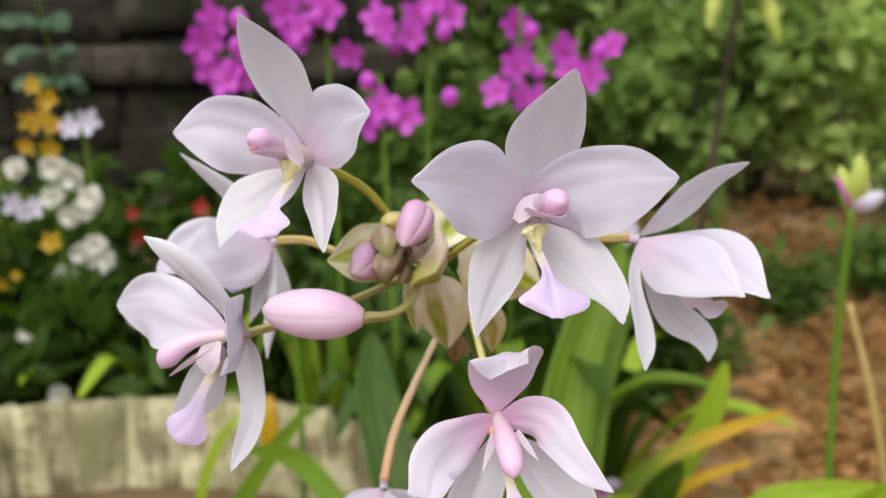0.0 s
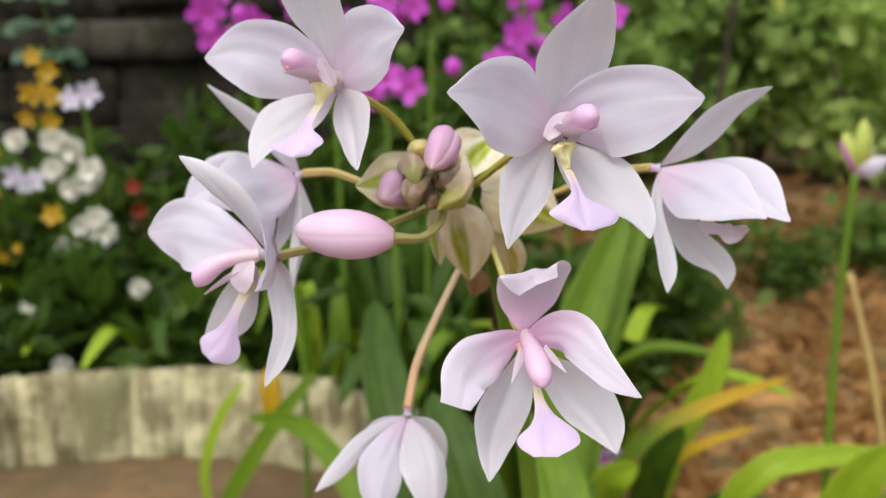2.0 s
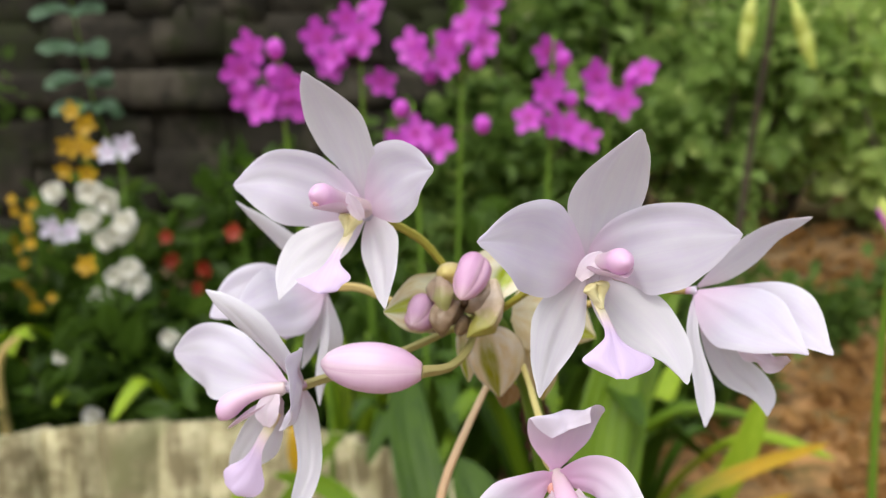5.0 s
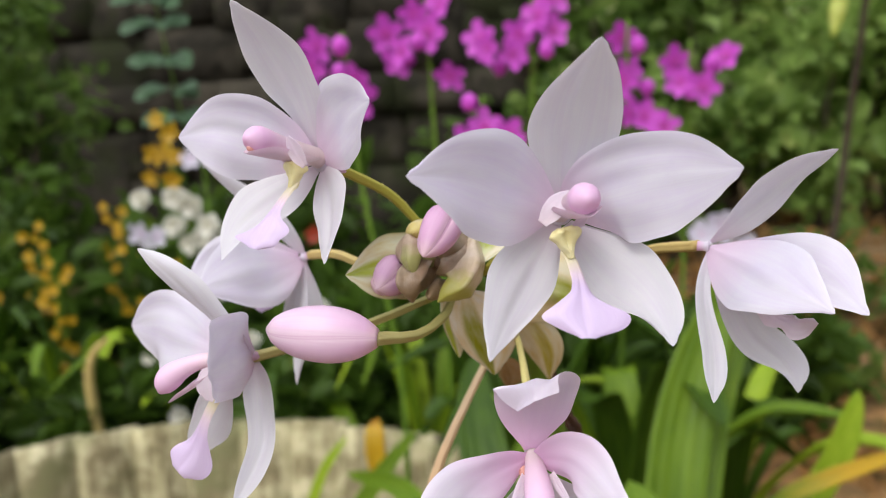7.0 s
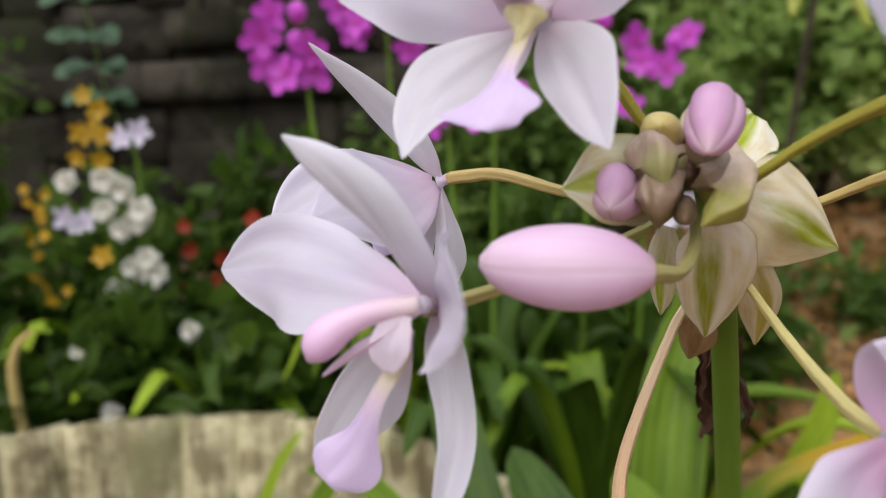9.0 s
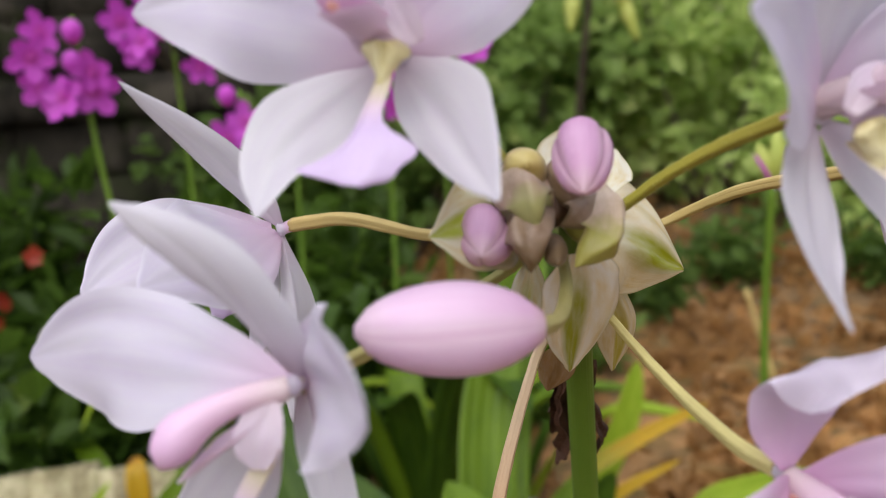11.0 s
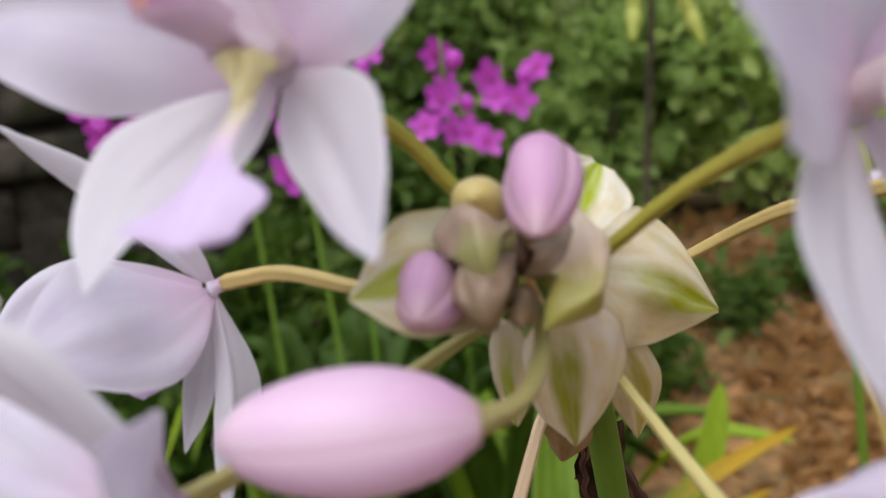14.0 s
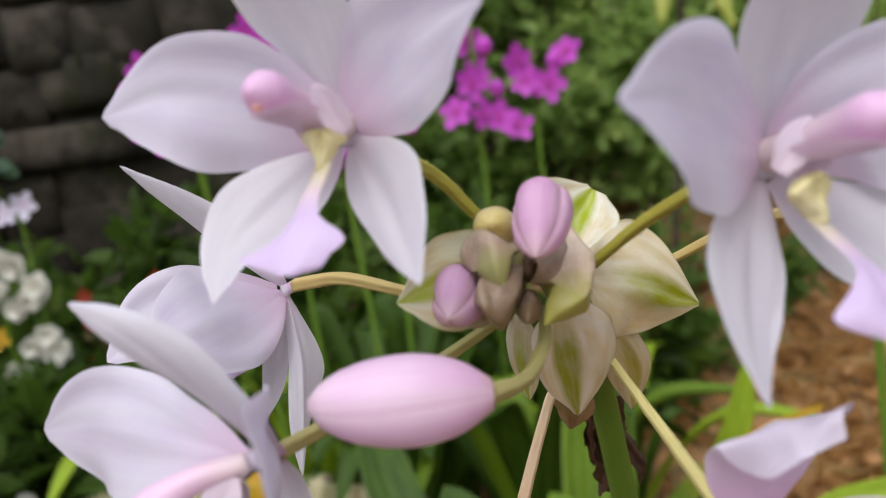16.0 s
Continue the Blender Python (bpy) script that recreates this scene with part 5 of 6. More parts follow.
def edging():
    """Ring of half-round cement tiles on end, round a flower bed."""
    ring = thing("bed_edging", (-0.47, 0.80, 0.0), "ring of weathered pale cement tiles edging a flower bed", "edging")
    r = random.Random(4)
    count, radius = 19, 0.50
    for i in range(count):
        a = radians(4) + radians(176) * i / (count - 1)
        cx, cy = -0.47 + radius * math.cos(a), 0.80 + radius * math.sin(a)
        arc, tall, thick = 0.047, 0.165 + r.uniform(-0.003, 0.003), 0.012
        inward = V(-math.cos(a), -math.sin(a), 0)
        along = V(-math.sin(a), math.cos(a), 0)
        verts, faces, n, m = [], [], 10, 6
        for side in (0, 1):
            for k in range(m + 1):
                z = -0.02 + (tall + 0.02) * k / m
                for j in range(n + 1):
                    b = (j / n - 0.5) * 2
                    off = 0.020 * (1 - b * b) + 0.009 * b - side * thick
                    chip = (r.uniform(-0.0015, 0.001) if k == m else 0) + 0.003 * math.cos(b * 2.2) * (k / m)
                    lean = 0.02 * (1 - k / m) * (0.6 + 0.4 * math.sin(i))
                    verts.append(V(cx, cy, z + chip) + along * (b * arc * (1 + 0.06 * math.sin(i * 2.1))) + inward * (off + lean))
        w = n + 1
        half = w * (m + 1)
        for k in range(m):
            for j in range(n):
                q = k * w + j
                faces.append((q, q + 1, q + 1 + w, q + w))
                faces.append((half + q, half + q + w, half + q + 1 + w, half + q + 1))
            for j in (0, n):
                q = k * w + j
                f = (q, q + w, half + q + w, half + q)
                faces.append(f if j == 0 else tuple(reversed(f)))
        for j in range(n):
            q = m * w + j
            faces.append((q, q + 1, half + q + 1, half + q))
        me = bpy.data.meshes.new("tile")
        me.from_pydata([tuple(v) for v in verts], [], faces)
        link("tile", me, MAT_TILE, ring, (cx, cy, 0))


edging()

WALL_Y = 3.40


def wall():
    """Old wall of rough mossy stones with a projecting course, its shade put into the dark colour."""
    me = bpy.data.meshes.new("wall_back")
    bm = bmesh.new()
    bmesh.ops.create_cube(bm, size=1, matrix=Matrix.Translation((-3.1, WALL_Y + 0.17, 0.95)) @ Matrix.Diagonal((6.2, 0.26, 2.1, 1)))
    bm.to_mesh(me)
    bm.free()
    back = tagged(link("wall_back", me, MAT_MORTAR, None, (0, WALL_Y, 0), smooth=False), "old mossy stone garden wall, darkened in colour for tree shade", "wall", kind="structure")
    r = random.Random(9)
    z, course = 0.06, 0
    while z < 1.9:
        tall = 0.15 if course == 3 else r.uniform(0.20, 0.25)
        x = -5.0 + r.uniform(0, 0.2)
        while x < -0.25:
            wide = r.uniform(0.18, 0.42)
            bm = bmesh.new()
            bmesh.ops.create_cube(bm, size=1)
            bmesh.ops.subdivide_edges(bm, edges=bm.edges[:], cuts=2, use_grid_fill=True)
            sx, sy, sz = wide - 0.002, 0.14, tall * (1.0 if course == 3 else r.uniform(0.9, 1.25))
            shift = V(r.random() * 50, r.random() * 50, r.random() * 50)
            for v in bm.verts:
                c = v.co
                outer = abs(c.x) > 0.49 or abs(c.z) > 0.49
                c.y -= (0.0 if outer else 0.02) + 0.25 * noise.noise(c * 2.3 + shift)
                c.x, c.z = c.x * (0.99 if abs(c.z) > 0.49 else 1), c.z * (0.985 if abs(c.x) > 0.49 else 1)
                v.co = V(c.x * sx, c.y * sy, c.z * sz)
            me = bpy.data.meshes.new("stone")
            bm.to_mesh(me)
            bm.free()
            out = 0.05 if course == 3 else r.uniform(-0.012, 0.015)
            at = V(x + wide / 2, WALL_Y + 0.05 - out, z + tall / 2 + (0.0 if course == 3 else r.uniform(-0.05, 0.05)))
            me.transform(Matrix.Translation(at))
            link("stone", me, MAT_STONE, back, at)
            x += wide
        z += tall
        course += 1


# ---- shrubs along the wall ----
def shrub(x, y, tall, wide, leaves, size, seed, mat=None, label="leafy green garden shrub with small leaves"):
    r = random.Random(seed)
    z0 = ground_height(x, y)
    tall -= 0.8 * z0
    bush = thing("shrub", (x, y, z0), label, "shrub", "shrubs along the wall")
    spots, spread = [], []
    for i in range(7):
        a, reach = r.uniform(0, 6.28), r.uniform(0.3, 1.0) * wide
        top = V(x + math.cos(a) * reach, y + math.sin(a) * reach * 0.6, z0 + tall * r.uniform(0.55, 1.0))
        root = V(x + math.cos(a) * 0.04, y + math.sin(a) * 0.04, z0 - 0.01)
        mid = root.lerp(top, 0.5) + V(r.uniform(-0.08, 0.08), r.uniform(-0.05, 0.05), 0.06)
        link("branch", tube([root, mid, top], [0.011, 0.007, 0.003], 14, 7), MAT_BARK, bush, root)
        for k in range(2, 7):
            q = root.lerp(mid, k / 4) if k < 3 else mid.lerp(top, (k - 3) / 3)
            spots.append(q + V(r.uniform(-0.15, 0.15), r.uniform(-0.12, 0.12), r.uniform(-0.06, 0.10)))
            spread.append(r.uniform(0.06, 0.15))
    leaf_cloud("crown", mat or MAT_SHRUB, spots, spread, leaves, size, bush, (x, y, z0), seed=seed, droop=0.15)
    return bush


SHRUBS = [(0.30, 3.10, 0.75, 0.40), (0.85, 3.05, 0.95, 0.46), (1.45, 3.00, 1.00, 0.48), (2.05, 2.95, 1.05, 0.48), (2.70, 3.0, 1.1, 0.5), (3.4, 3.0, 1.2, 0.5),
          (1.80, 2.60, 0.75, 0.36), (2.4, 2.62, 0.8, 0.36), (-0.15, 3.05, 0.70, 0.34)]
TALL_SHRUBS = [(0.15, 3.30, 1.35, 0.36), (0.60, 3.35, 1.50, 0.42), (1.15, 3.40, 1.25, 0.45), (1.75, 3.40, 1.3, 0.45)]
# shade painted by x: darker leaf copies to the left, lit ones to the right
for i, (x, y, tall, wide) in enumerate(TALL_SHRUBS):
    shrub(x, y, tall, wide, 1300 if x < 1.0 else 900, 0.08, 320 + i, MAT_SHRUB_SHADED if x < 0.4 else MAT_SHRUB_HALF_SHADED if x < 1.0 else MAT_SHRUB, "tall sparse light green shrub beside the stone wall")
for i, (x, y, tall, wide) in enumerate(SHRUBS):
    shrub(x, y, tall, wide, 1500, 0.075, 20 + i, MAT_SHRUB_SHADED if x < 0.7 else MAT_SHRUB_HALF_SHADED if x < 1.0 else MAT_SHRUB)
r_h = random.Random(77)
hedge_spots = [(r_h.uniform(-0.5, 6.5), r_h.uniform(4.6, 5.4), r_h.uniform(0.15, 3.2)) for _ in range(900)]
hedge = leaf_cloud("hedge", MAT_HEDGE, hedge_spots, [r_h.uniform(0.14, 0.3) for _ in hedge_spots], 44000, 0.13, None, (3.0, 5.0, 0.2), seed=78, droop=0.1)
tagged(hedge, "distant pale dry hedge beyond the shrubs", "hedge", kind="stuff")
shrub(-1.75, 2.35, 1.25, 0.30, 2600, 0.05, 41, MAT_SHRUB_SHADED)


# ---- bed plants behind the edging ----
def bed_plant(x, y, tall, wide, leaves, size, seed, mat=None, label="low dark green bedding plant", slim=0.3):
    r = random.Random(seed)
    z0 = ground_height(x, y)
    low = thing("bedding_plant", (x, y, z0), label, "plant", "low plants in the bed")
    spots, spread = [], []
    for i in range(9):
        a, reach = r.uniform(0, 6.28), r.uniform(0.1, 1.0) * wide
        top = V(x + math.cos(a) * reach, y + math.sin(a) * reach * 0.7, z0 + tall * r.uniform(0.4, 1.0))
        link("stem", tube([(x, y, z0 - 0.01), V(x, y, z0).lerp(top, 0.5) + V(0, 0, 0.03), top], [0.004, 0.003, 0.0015], 8, 6), MAT_STALK, low, (x, y, z0))
        for k in range(4):
            spots.append(V(x, y, z0).lerp(top, 0.25 + 0.25 * k))
            spread.append(r.uniform(0.04, 0.09))
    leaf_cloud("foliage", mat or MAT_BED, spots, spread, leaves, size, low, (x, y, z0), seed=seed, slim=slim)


BED = [(-1.35, 1.75, 0.45), (-1.10, 1.60, 0.35), (-0.88, 1.75, 0.40), (-0.70, 1.55, 0.28), (-0.50, 1.70, 0.34), (-0.30, 1.55, 0.30), (-0.10, 1.65, 0.34), (-0.62, 1.95, 0.48),
       (-0.95, 2.10, 0.5), (-0.30, 2.05, 0.45), (0.00, 1.95, 0.45), (-1.5, 2.15, 0.6), (-0.45, 1.45, 0.2), (-0.85, 1.42, 0.2), (0.15, 1.5, 0.3), (0.35, 1.75, 0.3), (-1.2, 1.35, 0.25)]
RIGHT_BED = [(0.85, 2.15, 0.20), (1.15, 2.3, 0.22), (0.62, 2.35, 0.18), (1.55, 2.2, 0.2), (0.5, 1.9, 0.14)]
BED += [ (-1.6, 1.55, 0.4), (-1.75, 1.9, 0.5)]
for i, (x, y, tall) in enumerate(BED):
    bed_plant(x, y, tall, 0.17, 560, 0.078, 60 + i)
for i, (x, y, tall) in enumerate(RIGHT_BED):
    bed_plant(x, y, tall, 0.15, 260, 0.055, 160 + i, MAT_SHRUB_SHADED, "low green seedling clump on bare soil")


def bloom(name, at, size, face, mat, owner, count=5, seed=0, wide=0.62, open_up=0.25, rings=1):
    """A small open flower: a heart with its petals."""
    at, face = Vector(at), Vector(face).normalized()
    side = face.orthogonal().normalized()
    other = face.cross(side)
    r = random.Random(seed)
    turn = r.uniform(0, 6.28)
    core = link(name, lumps([(at + face * size * 0.03, (size * 0.07, size * 0.07, size * 0.09), face)], 8, 5), mat, owner, at)
    for ring in range(rings):
        for i in range(count):
            a = turn + 2 * math.pi * (i + 0.5 * ring) / count
            way = side * math.cos(a) + other * math.sin(a)
            lift = open_up * r.uniform(0.2, 1) + 0.28 * ring
            tip = at + way * size * 0.5 * r.uniform(0.85, 1.1) * (1 - 0.32 * ring) + face * size * lift
            link("petal", blade(petal_path(at, tip, face, -0.08, 0.08), ovate(size * 0.5 * wide, 0.6, 0.45, 0.2), face, 0.15, 0.05, 1.2, 0.04, 0, 0.0006, 6, 4, i), mat, core, at)
    return core


def spray(label, foot, top, blooms, mat, category="orchid", group="", size=0.050, stem_mat=None, sway=(0, 0), count=5, wide=0.8, part_name="bloom"):
    """A flowering stalk with its blooms on short side stems."""
    foot, top = Vector(foot), Vector(top)
    one = thing("flowering_stalk", foot, label, category, group)
    way = [foot, foot.lerp(top, 0.4) + V(sway[0], 0, 0), foot.lerp(top, 0.75) + V(sway[1], 0, 0), top]
    link("stem", tube(way, [0.0045, 0.0035, 0.003, 0.002], 30, 8), stem_mat or MAT_STALK, one, foot)
    line = spline(way, 40)
    for i, b in enumerate(blooms):
        b = Vector(b)
        near = min(line, key=lambda q: (q - b + V(0, 0, 0.03)).length)
        link("side_stem", tube([near, near.lerp(b, 0.5) + V(0, 0, 0.006), b + V(0, 0.006, 0)], [0.0016, 0.0014, 0.0014], 8, 6), stem_mat or MAT_STALK, one, near)
        bloom(part_name, b, size * (0.85 + 0.3 * ((i * 7) % 5) / 5), (0.25 * math.sin(i * 2.3), -1, 0.25 * math.cos(i * 1.7)), mat, one, count, i, wide, 0.25, 2 if count > 5 else 1)
    return one


MAGENTA = "magenta ground orchid spray on a thin green stalk"


def magenta_spray(foot, top, depth, places, buds=(), sway=(0, 0)):
    """Open blooms and a few closed buds, (x, z) at about one depth, each turned its own way."""
    r = random.Random(int(abs(foot[0]) * 1000))
    one = spray(MAGENTA, foot, top, [], MAT_MAGENTA, group="magenta orchid sprays", sway=sway)
    foot, top = Vector(foot), Vector(top)
    line = spline([foot, foot.lerp(top, 0.4) + V(sway[0], 0, 0), foot.lerp(top, 0.75) + V(sway[1], 0, 0), top], 40)
    for i, (x, z) in enumerate(list(places) + list(buds)):
        b = V(x, depth + r.uniform(-0.025, 0.025), z)
        near = min(line, key=lambda q: (q - b + V(0, 0, 0.03)).length)
        link("side_stem", tube([near, near.lerp(b, 0.5) + V(0, 0, 0.006), b + V(0, 0.006, 0)], [0.0014, 0.0012, 0.0012], 8, 6), MAT_STALK_DARK, one, near)
        if i < len(places):
            bloom("bloom", b, r.uniform(0.046, 0.058), (r.uniform(-0.7, 0.7), -1, r.uniform(-0.5, 0.4)), MAT_MAGENTA, one, 5, i, 0.66, 0.16)
        else:
            link("bud", tube([b + V(0, 0.004, -0.010), b + V(0, 0, -0.003), b + V(0, -0.003, 0.008), b + V(0, -0.005, 0.013)], [0.003, 0.009, 0.011, 0.008, 0.002], 14, 10), MAT_MAGENTA, one, b, "closed magenta bud")


magenta_spray((-0.22, 1.12, 0), (-0.265, 1.07, 0.74), 1.05, [(-0.296, 0.724), (-0.305, 0.697), (-0.305, 0.665), (-0.279, 0.655), (-0.246, 0.679), (-0.252, 0.660)], [(-0.260, 0.719), (-0.268, 0.690)], (0.02, 0.0))
magenta_spray((-0.17, 1.26, 0), (-0.185, 1.22, 0.80), 1.20, [(-0.242, 0.754), (-0.215, 0.726), (-0.175, 0.749), (-0.162, 0.787), (-0.197, 0.776), (-0.149, 0.690), (-0.222, 0.715)], [(-0.190, 0.735)])
magenta_spray((-0.06, 1.26, 0), (-0.035, 1.22, 0.86), 1.20, [(-0.108, 0.736), (-0.065, 0.715), (-0.056, 0.742), (-0.028, 0.764), (-0.009, 0.741), (-0.008, 0.789), (-0.096, 0.722), (-0.020, 0.820)], [(-0.018, 0.715), (-0.085, 0.700)])
magenta_spray((-0.08, 1.20, 0), (-0.105, 1.17, 0.66), 1.15, [(-0.099, 0.618), (-0.068, 0.606), (-0.125, 0.600)], [(-0.117, 0.649), (-0.010, 0.628)])
magenta_spray((0.07, 1.30, 0), (0.092, 1.26, 0.76), 1.25, [(0.084, 0.736), (0.091, 0.692), (0.083, 0.676), (0.055, 0.640), (0.096, 0.631), (0.141, 0.610), (0.110, 0.625)], [(0.104, 0.720), (0.118, 0.665)])
magenta_spray((0.17, 1.42, 0), (0.19, 1.37, 0.74), 1.36, [(0.167, 0.707), (0.172, 0.676), (0.203, 0.666), (0.240, 0.712)], [(0.218, 0.700), (0.185, 0.660)])

WHITE = "white-flowered bedding plant with clustered blooms"
spray(WHITE, (-0.79, 1.66, 0), (-0.78, 1.62, 0.57), [(-0.843, 1.60, 0.513), (-0.771, 1.60, 0.515), (-0.739, 1.61, 0.500), (-0.775, 1.60, 0.460), (-0.703, 1.60, 0.453), (-0.750, 1.61, 0.421), (-0.725, 1.62, 0.435)], MAT_WHITE, "plant", "white-flowered stalks", 0.054, count=6, wide=0.8)
spray(WHITE, (-0.73, 1.68, 0), (-0.72, 1.62, 0.40), [(-0.728, 1.60, 0.348), (-0.689, 1.60, 0.337), (-0.759, 1.60, 0.304), (-0.700, 1.60, 0.365)], MAT_WHITE, "plant", "white-flowered stalks", 0.056, count=6, wide=0.8)
spray("pale pink orchid blooms on a thin stalk", (-0.70, 1.66, 0), (-0.715, 1.61, 0.62), [(-0.732, 1.60, 0.590), (-0.699, 1.60, 0.602), (-0.849, 1.60, 0.445), (-0.816, 1.60, 0.439)], MAT_PETAL, "orchid", size=0.056, wide=0.6)
spray("golden yellow flower spike above the white blooms", (-0.78, 1.68, 0), (-0.79, 1.62, 0.69), [(-0.798, 1.60, 0.668), (-0.772, 1.60, 0.644), (-0.808, 1.60, 0.602), (-0.765, 1.60, 0.596), (-0.785, 1.60, 0.604), (-0.817, 1.60, 0.556), (-0.774, 1.60, 0.551), (-0.787, 1.60, 0.371)], MAT_GOLD, "plant", size=0.046, wide=0.6)
for i, (x, y, z) in enumerate(((-0.793, 1.5, 0.214), (-0.589, 1.5, 0.249), (-0.694, 1.4, 0.134), (-0.47, 1.55, 0.30))):
    spray("single white bloom on a short stalk", (x, y + 0.06, 0), (x, y + 0.02, z - 0.01), [(x, y, z)], MAT_WHITE, "plant", "single white blooms", 0.045, count=7, wide=0.9)
spray("pale pink blooms on a low stalk among leaves", (0.22, 1.36, 0), (0.22, 1.32, 0.46), [(0.195, 1.3, 0.452), (0.253, 1.3, 0.432), (0.225, 1.3, 0.465)], MAT_PETAL, "orchid", size=0.05)
spray("small red flowers on a leafy stalk", (-0.66, 1.9, 0), (-0.65, 1.83, 0.41), [(-0.704, 1.8, 0.403), (-0.695, 1.8, 0.353), (-0.621, 1.8, 0.334), (-0.639, 1.8, 0.29), (-0.554, 1.8, 0.413), (-0.70, 1.8, 0.274)], MAT_RED, "plant", size=0.04)

rg = random.Random(12)
for x, y, top in ((-1.09, 1.68, 0.46), (-0.93, 1.72, 0.50), (-1.02, 1.60, 0.40), (-1.16, 1.60, 0.37)):
    spray("golden yellow flowers in the bed", (x, y, 0), (x, y - 0.04, top),
          [(x + rg.uniform(-0.035, 0.035), y - 0.06 + rg.uniform(-0.02, 0.02), top - 0.013 * k + rg.uniform(-0.01, 0.01)) for k in range(18)], MAT_GOLD, "plant", "golden flower stalks", 0.026)

# hanging grey-green leaf pairs by the wall
vine = thing("climbing_vine", (-0.95, 2.55, 0.25), "grey-green vine with paired leaves beside the stone wall", "vine")
line = spline([(-0.95, 2.55, 0.2), (-1.00, 2.20, 0.60), (-1.015, 2.10, 0.85), (-1.04, 2.06, 1.15)], 30)
link("stem", tube(line[::6], [0.004, 0.003, 0.002], 24, 6), MAT_STALK, vine, line[0])
rv = random.Random(31)
for tier, z in enumerate((0.70, 0.772, 0.858, 0.930, 1.00, 1.07)):
    root = min(line, key=lambda q: abs(q.z - z))
    for k in range(7):
        a = math.pi * (k / 6) + rv.uniform(-0.15, 0.15)
        way = V(math.cos(a) * 0.085, -0.03 - 0.02 * math.sin(a), rv.uniform(-0.014, 0.010))
        near = root + way * rv.uniform(0.25, 0.45)
        tip = root + way * rv.uniform(0.9, 1.15) + V(0, -0.01, -0.022)
        own = (rv.uniform(-0.4, 0.4), -0.8, 0.6)
        link("leaf", blade(petal_path(near, tip, own, 0.08), ovate(rv.uniform(0.034, 0.048), 0.5, 0.45, 0.2), own, 0.15, 0.05, 1, 0.05, 0, 0.001, 8, 6), MAT_LEAF_GREY, vine, root)


# ---- strap-leaved clumps ----
def clump(x, y, blades, seed, mats, tall=(0.2, 0.4), wide=(0.03, 0.055), label="clump of arching green strap leaves", spread=0.22):
    r = random.Random(seed)
    z0 = ground_height(x, y)
    one = thing("leaf_clump", (x, y, z0), label, "plant", "strap-leaved clumps")
    for i in range(blades):
        a = 2 * math.pi * (i + r.random() * 0.7) / blades
        reach, h = spread * r.uniform(0.5, 1.1), r.uniform(*tall)
        d = V(math.cos(a), math.sin(a), 0)
        root = V(x, y, z0 - 0.01) + d * 0.015
        path = [root, root + d * reach * 0.25 + V(0, 0, h * 0.6), root + d * reach * 0.65 + V(0, 0, h), root + d * reach * 1.15 + V(0, 0, h * r.uniform(0.6, 1.05))]
        strap("leaf", path, r.uniform(*wide), mats[i % len(mats)], one, V(-d.x, -d.y, 1.2), 4)


clump(-0.09, 1.22, 9, 1, [MAT_LEAF_DARK])
clump(0.08, 1.10, 9, 2, [MAT_LEAF_DARK, MAT_LEAF_DARK, MAT_LEAF])
clump(-0.02, 1.35, 9, 3, [MAT_LEAF_DARK])
clump(0.22, 1.25, 8, 4, [MAT_LEAF_DARK, MAT_LEAF_LIME], (0.12, 0.26))
clump(-0.24, 1.42, 8, 5, [MAT_LEAF_LIME, MAT_LEAF], (0.2, 0.34), (0.02, 0.035))
clump(-1.15, 1.50, 9, 7, [MAT_LEAF_DARK, MAT_LEAF], (0.2, 0.36), (0.02, 0.035))
clump(-0.55, 1.52, 8, 8, [MAT_LEAF_DARK, MAT_LEAF, MAT_LEAF_LIME], (0.12, 0.24), (0.03, 0.05))
clump(-0.75, 1.50, 8, 9, [MAT_LEAF_LIME, MAT_LEAF_DARK, MAT_LEAF], (0.15, 0.30), (0.02, 0.035))
weed = thing("leaf_clump", (-0.32, 1.06, 0.02), "two narrow green leaves before the cement edging", "plant", "strap-leaved clumps")
strap("leaf", [(-0.33, 1.06, 0.02), (-0.305, 1.06, 0.075), (-0.247, 1.06, 0.166), (-0.191, 1.06, 0.236)], 0.026, MAT_LEAF, weed, (-0.3, -0.9, 0.3))
strap("leaf", [(-0.34, 1.06, 0.02), (-0.345, 1.06, 0.10), (-0.32, 1.06, 0.175), (-0.285, 1.06, 0.225)], 0.016, MAT_LEAF_LIME, weed, (-0.3, -0.9, 0.3))
yellow_leaf = thing("fallen_leaf", (-0.295, 1.25, 0.17), "small yellow leaf hanging over the edging", "leaf")
strap("blade", [(-0.300, 1.265, 0.178), (-0.296, 1.245, 0.165), (-0.294, 1.238, 0.125), (-0.290, 1.240, 0.085)], 0.030, MAT_GOLD, yellow_leaf, (0, -1, 0.2))
clump(-0.95, 1.45, 8, 6, [MAT_LEAF, MAT_LEAF_LIME, MAT_LEAF_DARK], (0.15, 0.3), (0.02, 0.035))

side_plant = thing("young_orchid", (0.24, 0.98, 0.0), "young ground orchid with yellowing pleated leaf on brown soil", "orchid")
strap("leaf", [(0.20, 0.97, 0.0), (0.17, 0.92, 0.14), (0.22, 0.90, 0.222), (0.289, 0.90, 0.258), (0.362, 0.90, 0.284)], 0.019, MAT_LEAF_YELLOW, side_plant, (-0.2, -0.8, 0.6))
strap("leaf", [(0.22, 0.97, 0.0), (0.21, 0.92, 0.13), (0.25, 0.89, 0.200), (0.32, 0.88, 0.235)], 0.014, MAT_LEAF_YELLOW, side_plant, (-0.2, -0.8, 0.6))
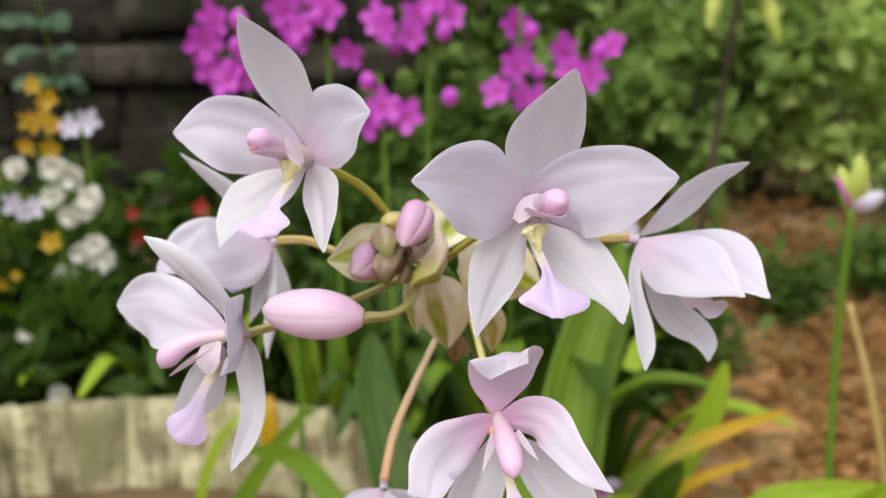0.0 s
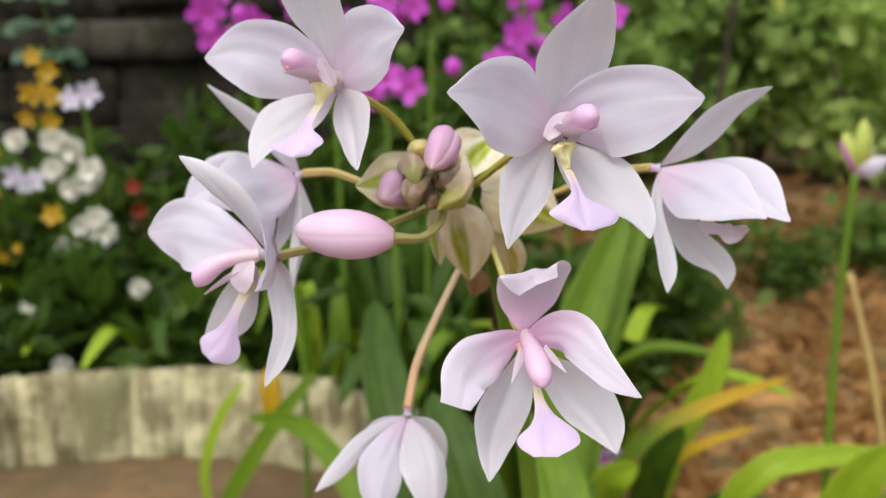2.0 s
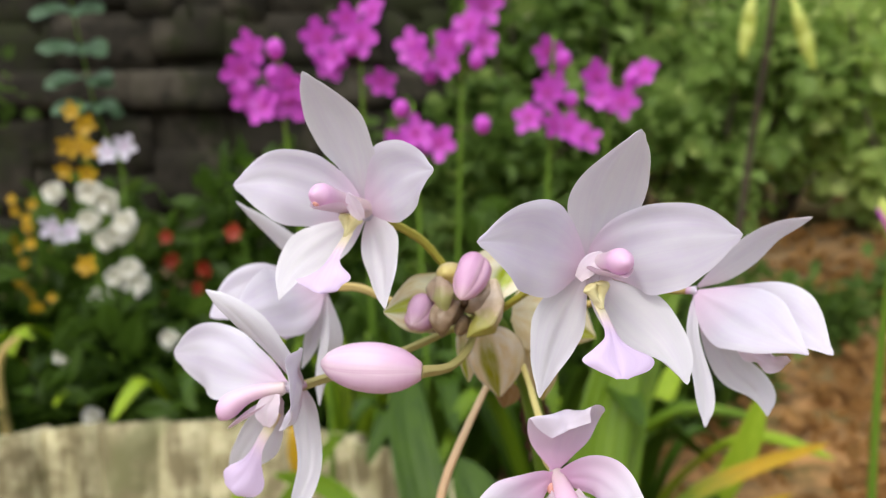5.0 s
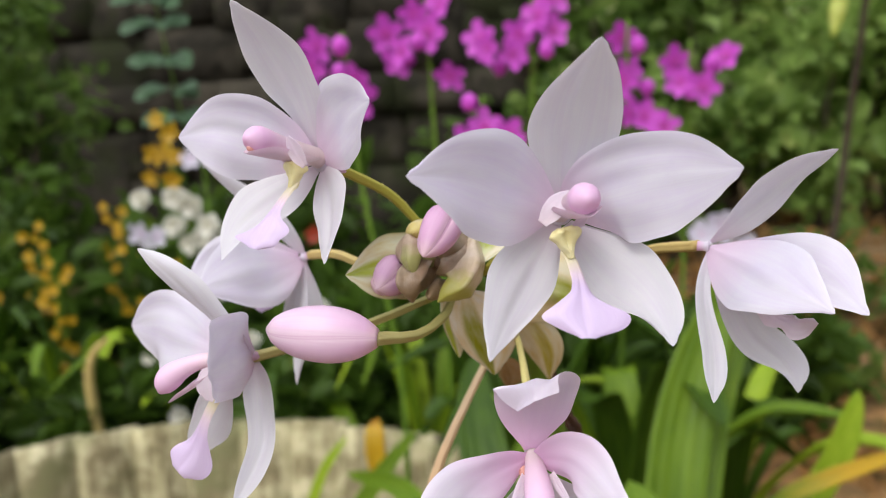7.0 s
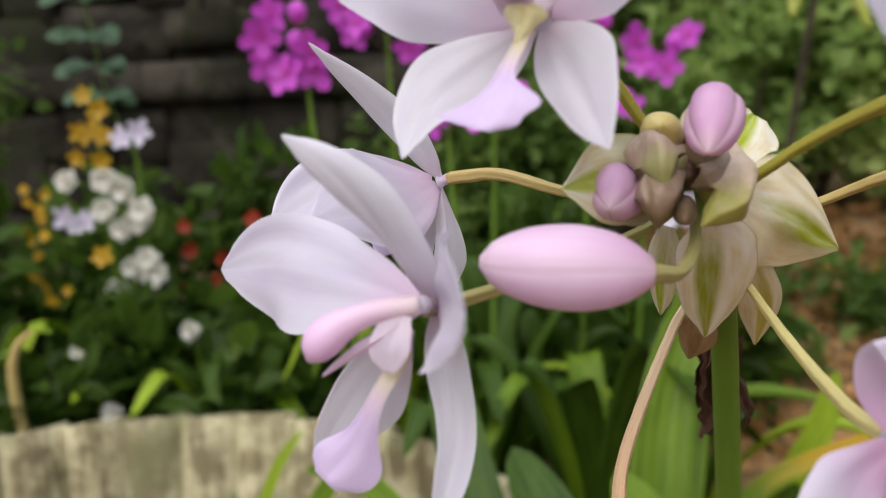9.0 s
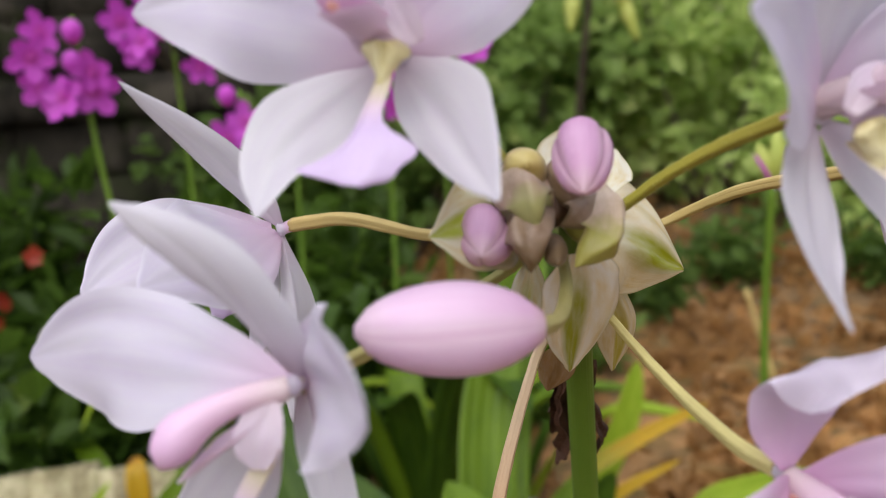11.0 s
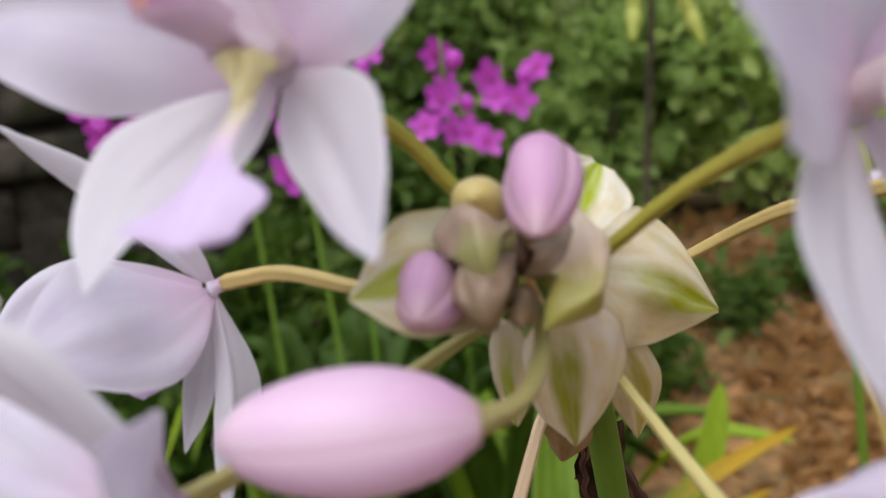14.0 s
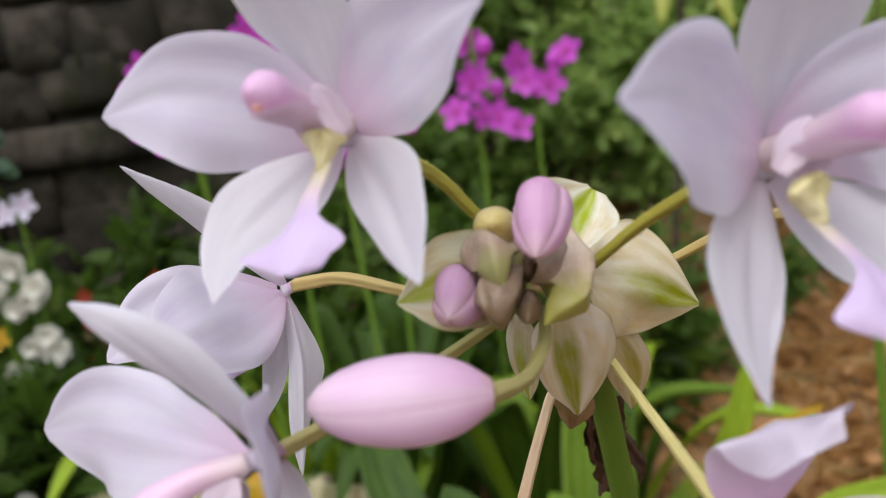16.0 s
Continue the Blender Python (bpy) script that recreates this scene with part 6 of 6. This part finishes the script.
strap("leaf", [(0.22, 0.97, 0.0), (0.25, 0.96, 0.16), (0.29, 0.95, 0.26), (0.307, 0.95, 0.325)], 0.030, MAT_LEAF_LIME, side_plant, (-0.3, -0.9, 0.3))
strap("leaf", [(0.20, 0.95, 0.0), (0.16, 0.88, 0.10), (0.15, 0.84, 0.18), (0.18, 0.82, 0.22)], 0.045, MAT_LEAF_LIME, side_plant, (0.1, -0.9, 0.4))
strap("leaf", [(0.20, 0.95, 0.0), (0.20, 0.88, 0.12), (0.20, 0.84, 0.20), (0.225, 0.82, 0.26)], 0.042, MAT_LEAF_DARK, side_plant, (0.1, -0.9, 0.4))
strap("leaf", [(0.22, 0.95, 0.0), (0.27, 0.90, 0.10), (0.30, 0.86, 0.15), (0.36, 0.83, 0.14)], 0.04, MAT_LEAF_DARK, side_plant, (0.1, -0.7, 0.7))

tall_bud = thing("budding_stalk", (0.36, 0.80, 0.0), "tall green orchid stalk topped by a lime and pink bud", "orchid")
link("stalk", tube([(0.365, 0.80, -0.01), (0.35, 0.77, 0.2), (0.333, 0.735, 0.40), (0.322, 0.70, 0.528)], [0.0042, 0.0038, 0.0034, 0.003], 40, 10), MAT_STALK, tall_bud, (0.365, 0.80, 0))
for q, (dx, dy, h, w, mat) in enumerate(((0.002, -0.004, 0.046, 0.022, MAT_POD), (-0.009, 0.0, 0.036, 0.018, MAT_POD), (0.009, 0.0, 0.028, 0.018, MAT_BRACT), (0.018, -0.006, 0.014, 0.020, MAT_PETAL), (0.006, -0.008, 0.012, 0.018, MAT_PINK), (-0.012, -0.001, 0.028, 0.006, MAT_MAGENTA))):
    root = V(0.322, 0.70, 0.526)
    tip = root + V(dx * 1.3, dy, h)
    link("bract" if mat in (MAT_POD, MAT_BRACT) else "petal", blade(petal_path(root, tip, (dx * 20, -1, 0.2), 0.2), ovate(w * 0.75, 0.45, 0.5, 0.5), (dx * 20, -1, 0.2), -0.5, 0.03, 1, 0, 0, 0.001, 12, 8), mat, tall_bud, root)
strap("leaf", [(0.36, 0.79, 0.0), (0.315, 0.70, 0.16), (0.318, 0.66, 0.26), (0.338, 0.64, 0.318)], 0.042, MAT_LEAF_LIME, tall_bud, (-0.3, -0.9, 0.4))
strap("leaf", [(0.36, 0.80, 0.0), (0.26, 0.77, 0.17), (0.28, 0.75, 0.243), (0.335, 0.75, 0.258), (0.40, 0.75, 0.262)], 0.026, MAT_LEAF_LIME, tall_bud, (0.1, -0.8, 0.6))
strap("leaf", [(0.37, 0.82, 0.0), (0.43, 0.82, 0.12), (0.48, 0.82, 0.19), (0.56, 0.82, 0.20)], 0.05, MAT_LEAF, tall_bud, (-0.2, -0.7, 0.7))

low_bud = thing("budding_stalk", (0.18, 1.05, 0.0), "short orchid stalk with small magenta and cream buds", "orchid")
link("stalk", tube([(0.19, 1.05, -0.01), (0.188, 1.03, 0.07), (0.185, 1.008, 0.139)], [0.004, 0.0035, 0.003], 16, 8), MAT_STALK, low_bud, (0.18, 1.05, 0))
for dx, dz, w, mat in ((-0.022, 0.012, 0.02, MAT_MAGENTA), (0.022, 0.010, 0.02, MAT_MAGENTA), (0.0, -0.016, 0.028, MAT_BRACT), (0.004, 0.022, 0.024, MAT_PINK)):
    root = V(0.185, 1.005, 0.142)
    link("petal", blade(petal_path(root, root + V(dx, -0.012, dz), (0, -1, 0.3), 0.15), ovate(w, 0.5, 0.45, 0.4), (0, -1, 0.3), 0.3, 0.05, 1, 0, 0, 0.001, 8, 6), mat, low_bud, root)

dry_stick = thing("dry_stalk", (0.56, 1.02, 0.0), "dry straw-coloured stalk standing in the soil", "stalk")
link("stem", tube([(0.56, 1.02, -0.01), (0.51, 1.0, 0.22), (0.465, 1.0, 0.38)], [0.0045, 0.0045, 0.003], 20, 8), MAT_STEM_TAN, dry_stick, (0.56, 1.02, 0))

arch = thing("dry_stalk", (-0.80, 1.34, 0.15), "bent straw-coloured leaf stalk over the edging", "stalk")
link("stem", tube([(-0.80, 1.345, 0.0), (-0.805, 1.31, 0.20), (-0.79, 1.30, 0.27), (-0.76, 1.30, 0.30)], [0.009, 0.009, 0.007, 0.003], 20, 8), MAT_STEM_TAN, arch, (-0.80, 1.34, 0.0))

# dark climbing twig with two pale pods, in front of the shrubs
twig = thing("hanging_twig", (0.55, 2.0, 0.08), "thin dark twig with two long lime-green pods", "twig")
link("stem", tube([(0.55, 2.05, 0.06), (0.54, 1.85, 0.45), (0.535, 1.78, 0.60), (0.515, 1.62, 0.84), (0.50, 1.55, 1.05)], [0.009, 0.008, 0.007, 0.006, 0.004], 40, 8), MAT_BARK, twig, (0.55, 2.05, 0.06))
for root, mid, tip in (((0.508, 1.58, 0.93), (0.42, 1.42, 0.83), (0.400, 1.40, 0.735)), ((0.508, 1.58, 0.93), (0.485, 1.42, 0.82), (0.512, 1.40, 0.715))):
    link("pod", tube([root, mid, Vector(mid).lerp(Vector(tip), 0.5), tip], [0.0012, 0.003, 0.011, 0.013, 0.004], 24, 10), MAT_POD, twig, root)

# ---- litter on the soil ----
rl = np.random.default_rng(3)
spots = np.stack([rl.normal(0.9, 0.75, 900), rl.normal(1.9, 0.75, 900), np.zeros(900)], 1)
spots = spots[(spots[:, 1] > 0.75) & (spots[:, 0] > -0.05)]
spots[:, 2] = [ground_height(a, b) + 0.004 for a, b, _ in spots]
litter = leaf_cloud("leaf_litter", MAT_LITTER, spots, np.full(len(spots), 0.04), 8500, 0.045, None, (0, 0, 0), flat=0.9, seed=8, slim=0.3)
tagged(litter, "dry orange-brown leaf litter scattered over the soil", "leaf litter", kind="stuff")

wall()
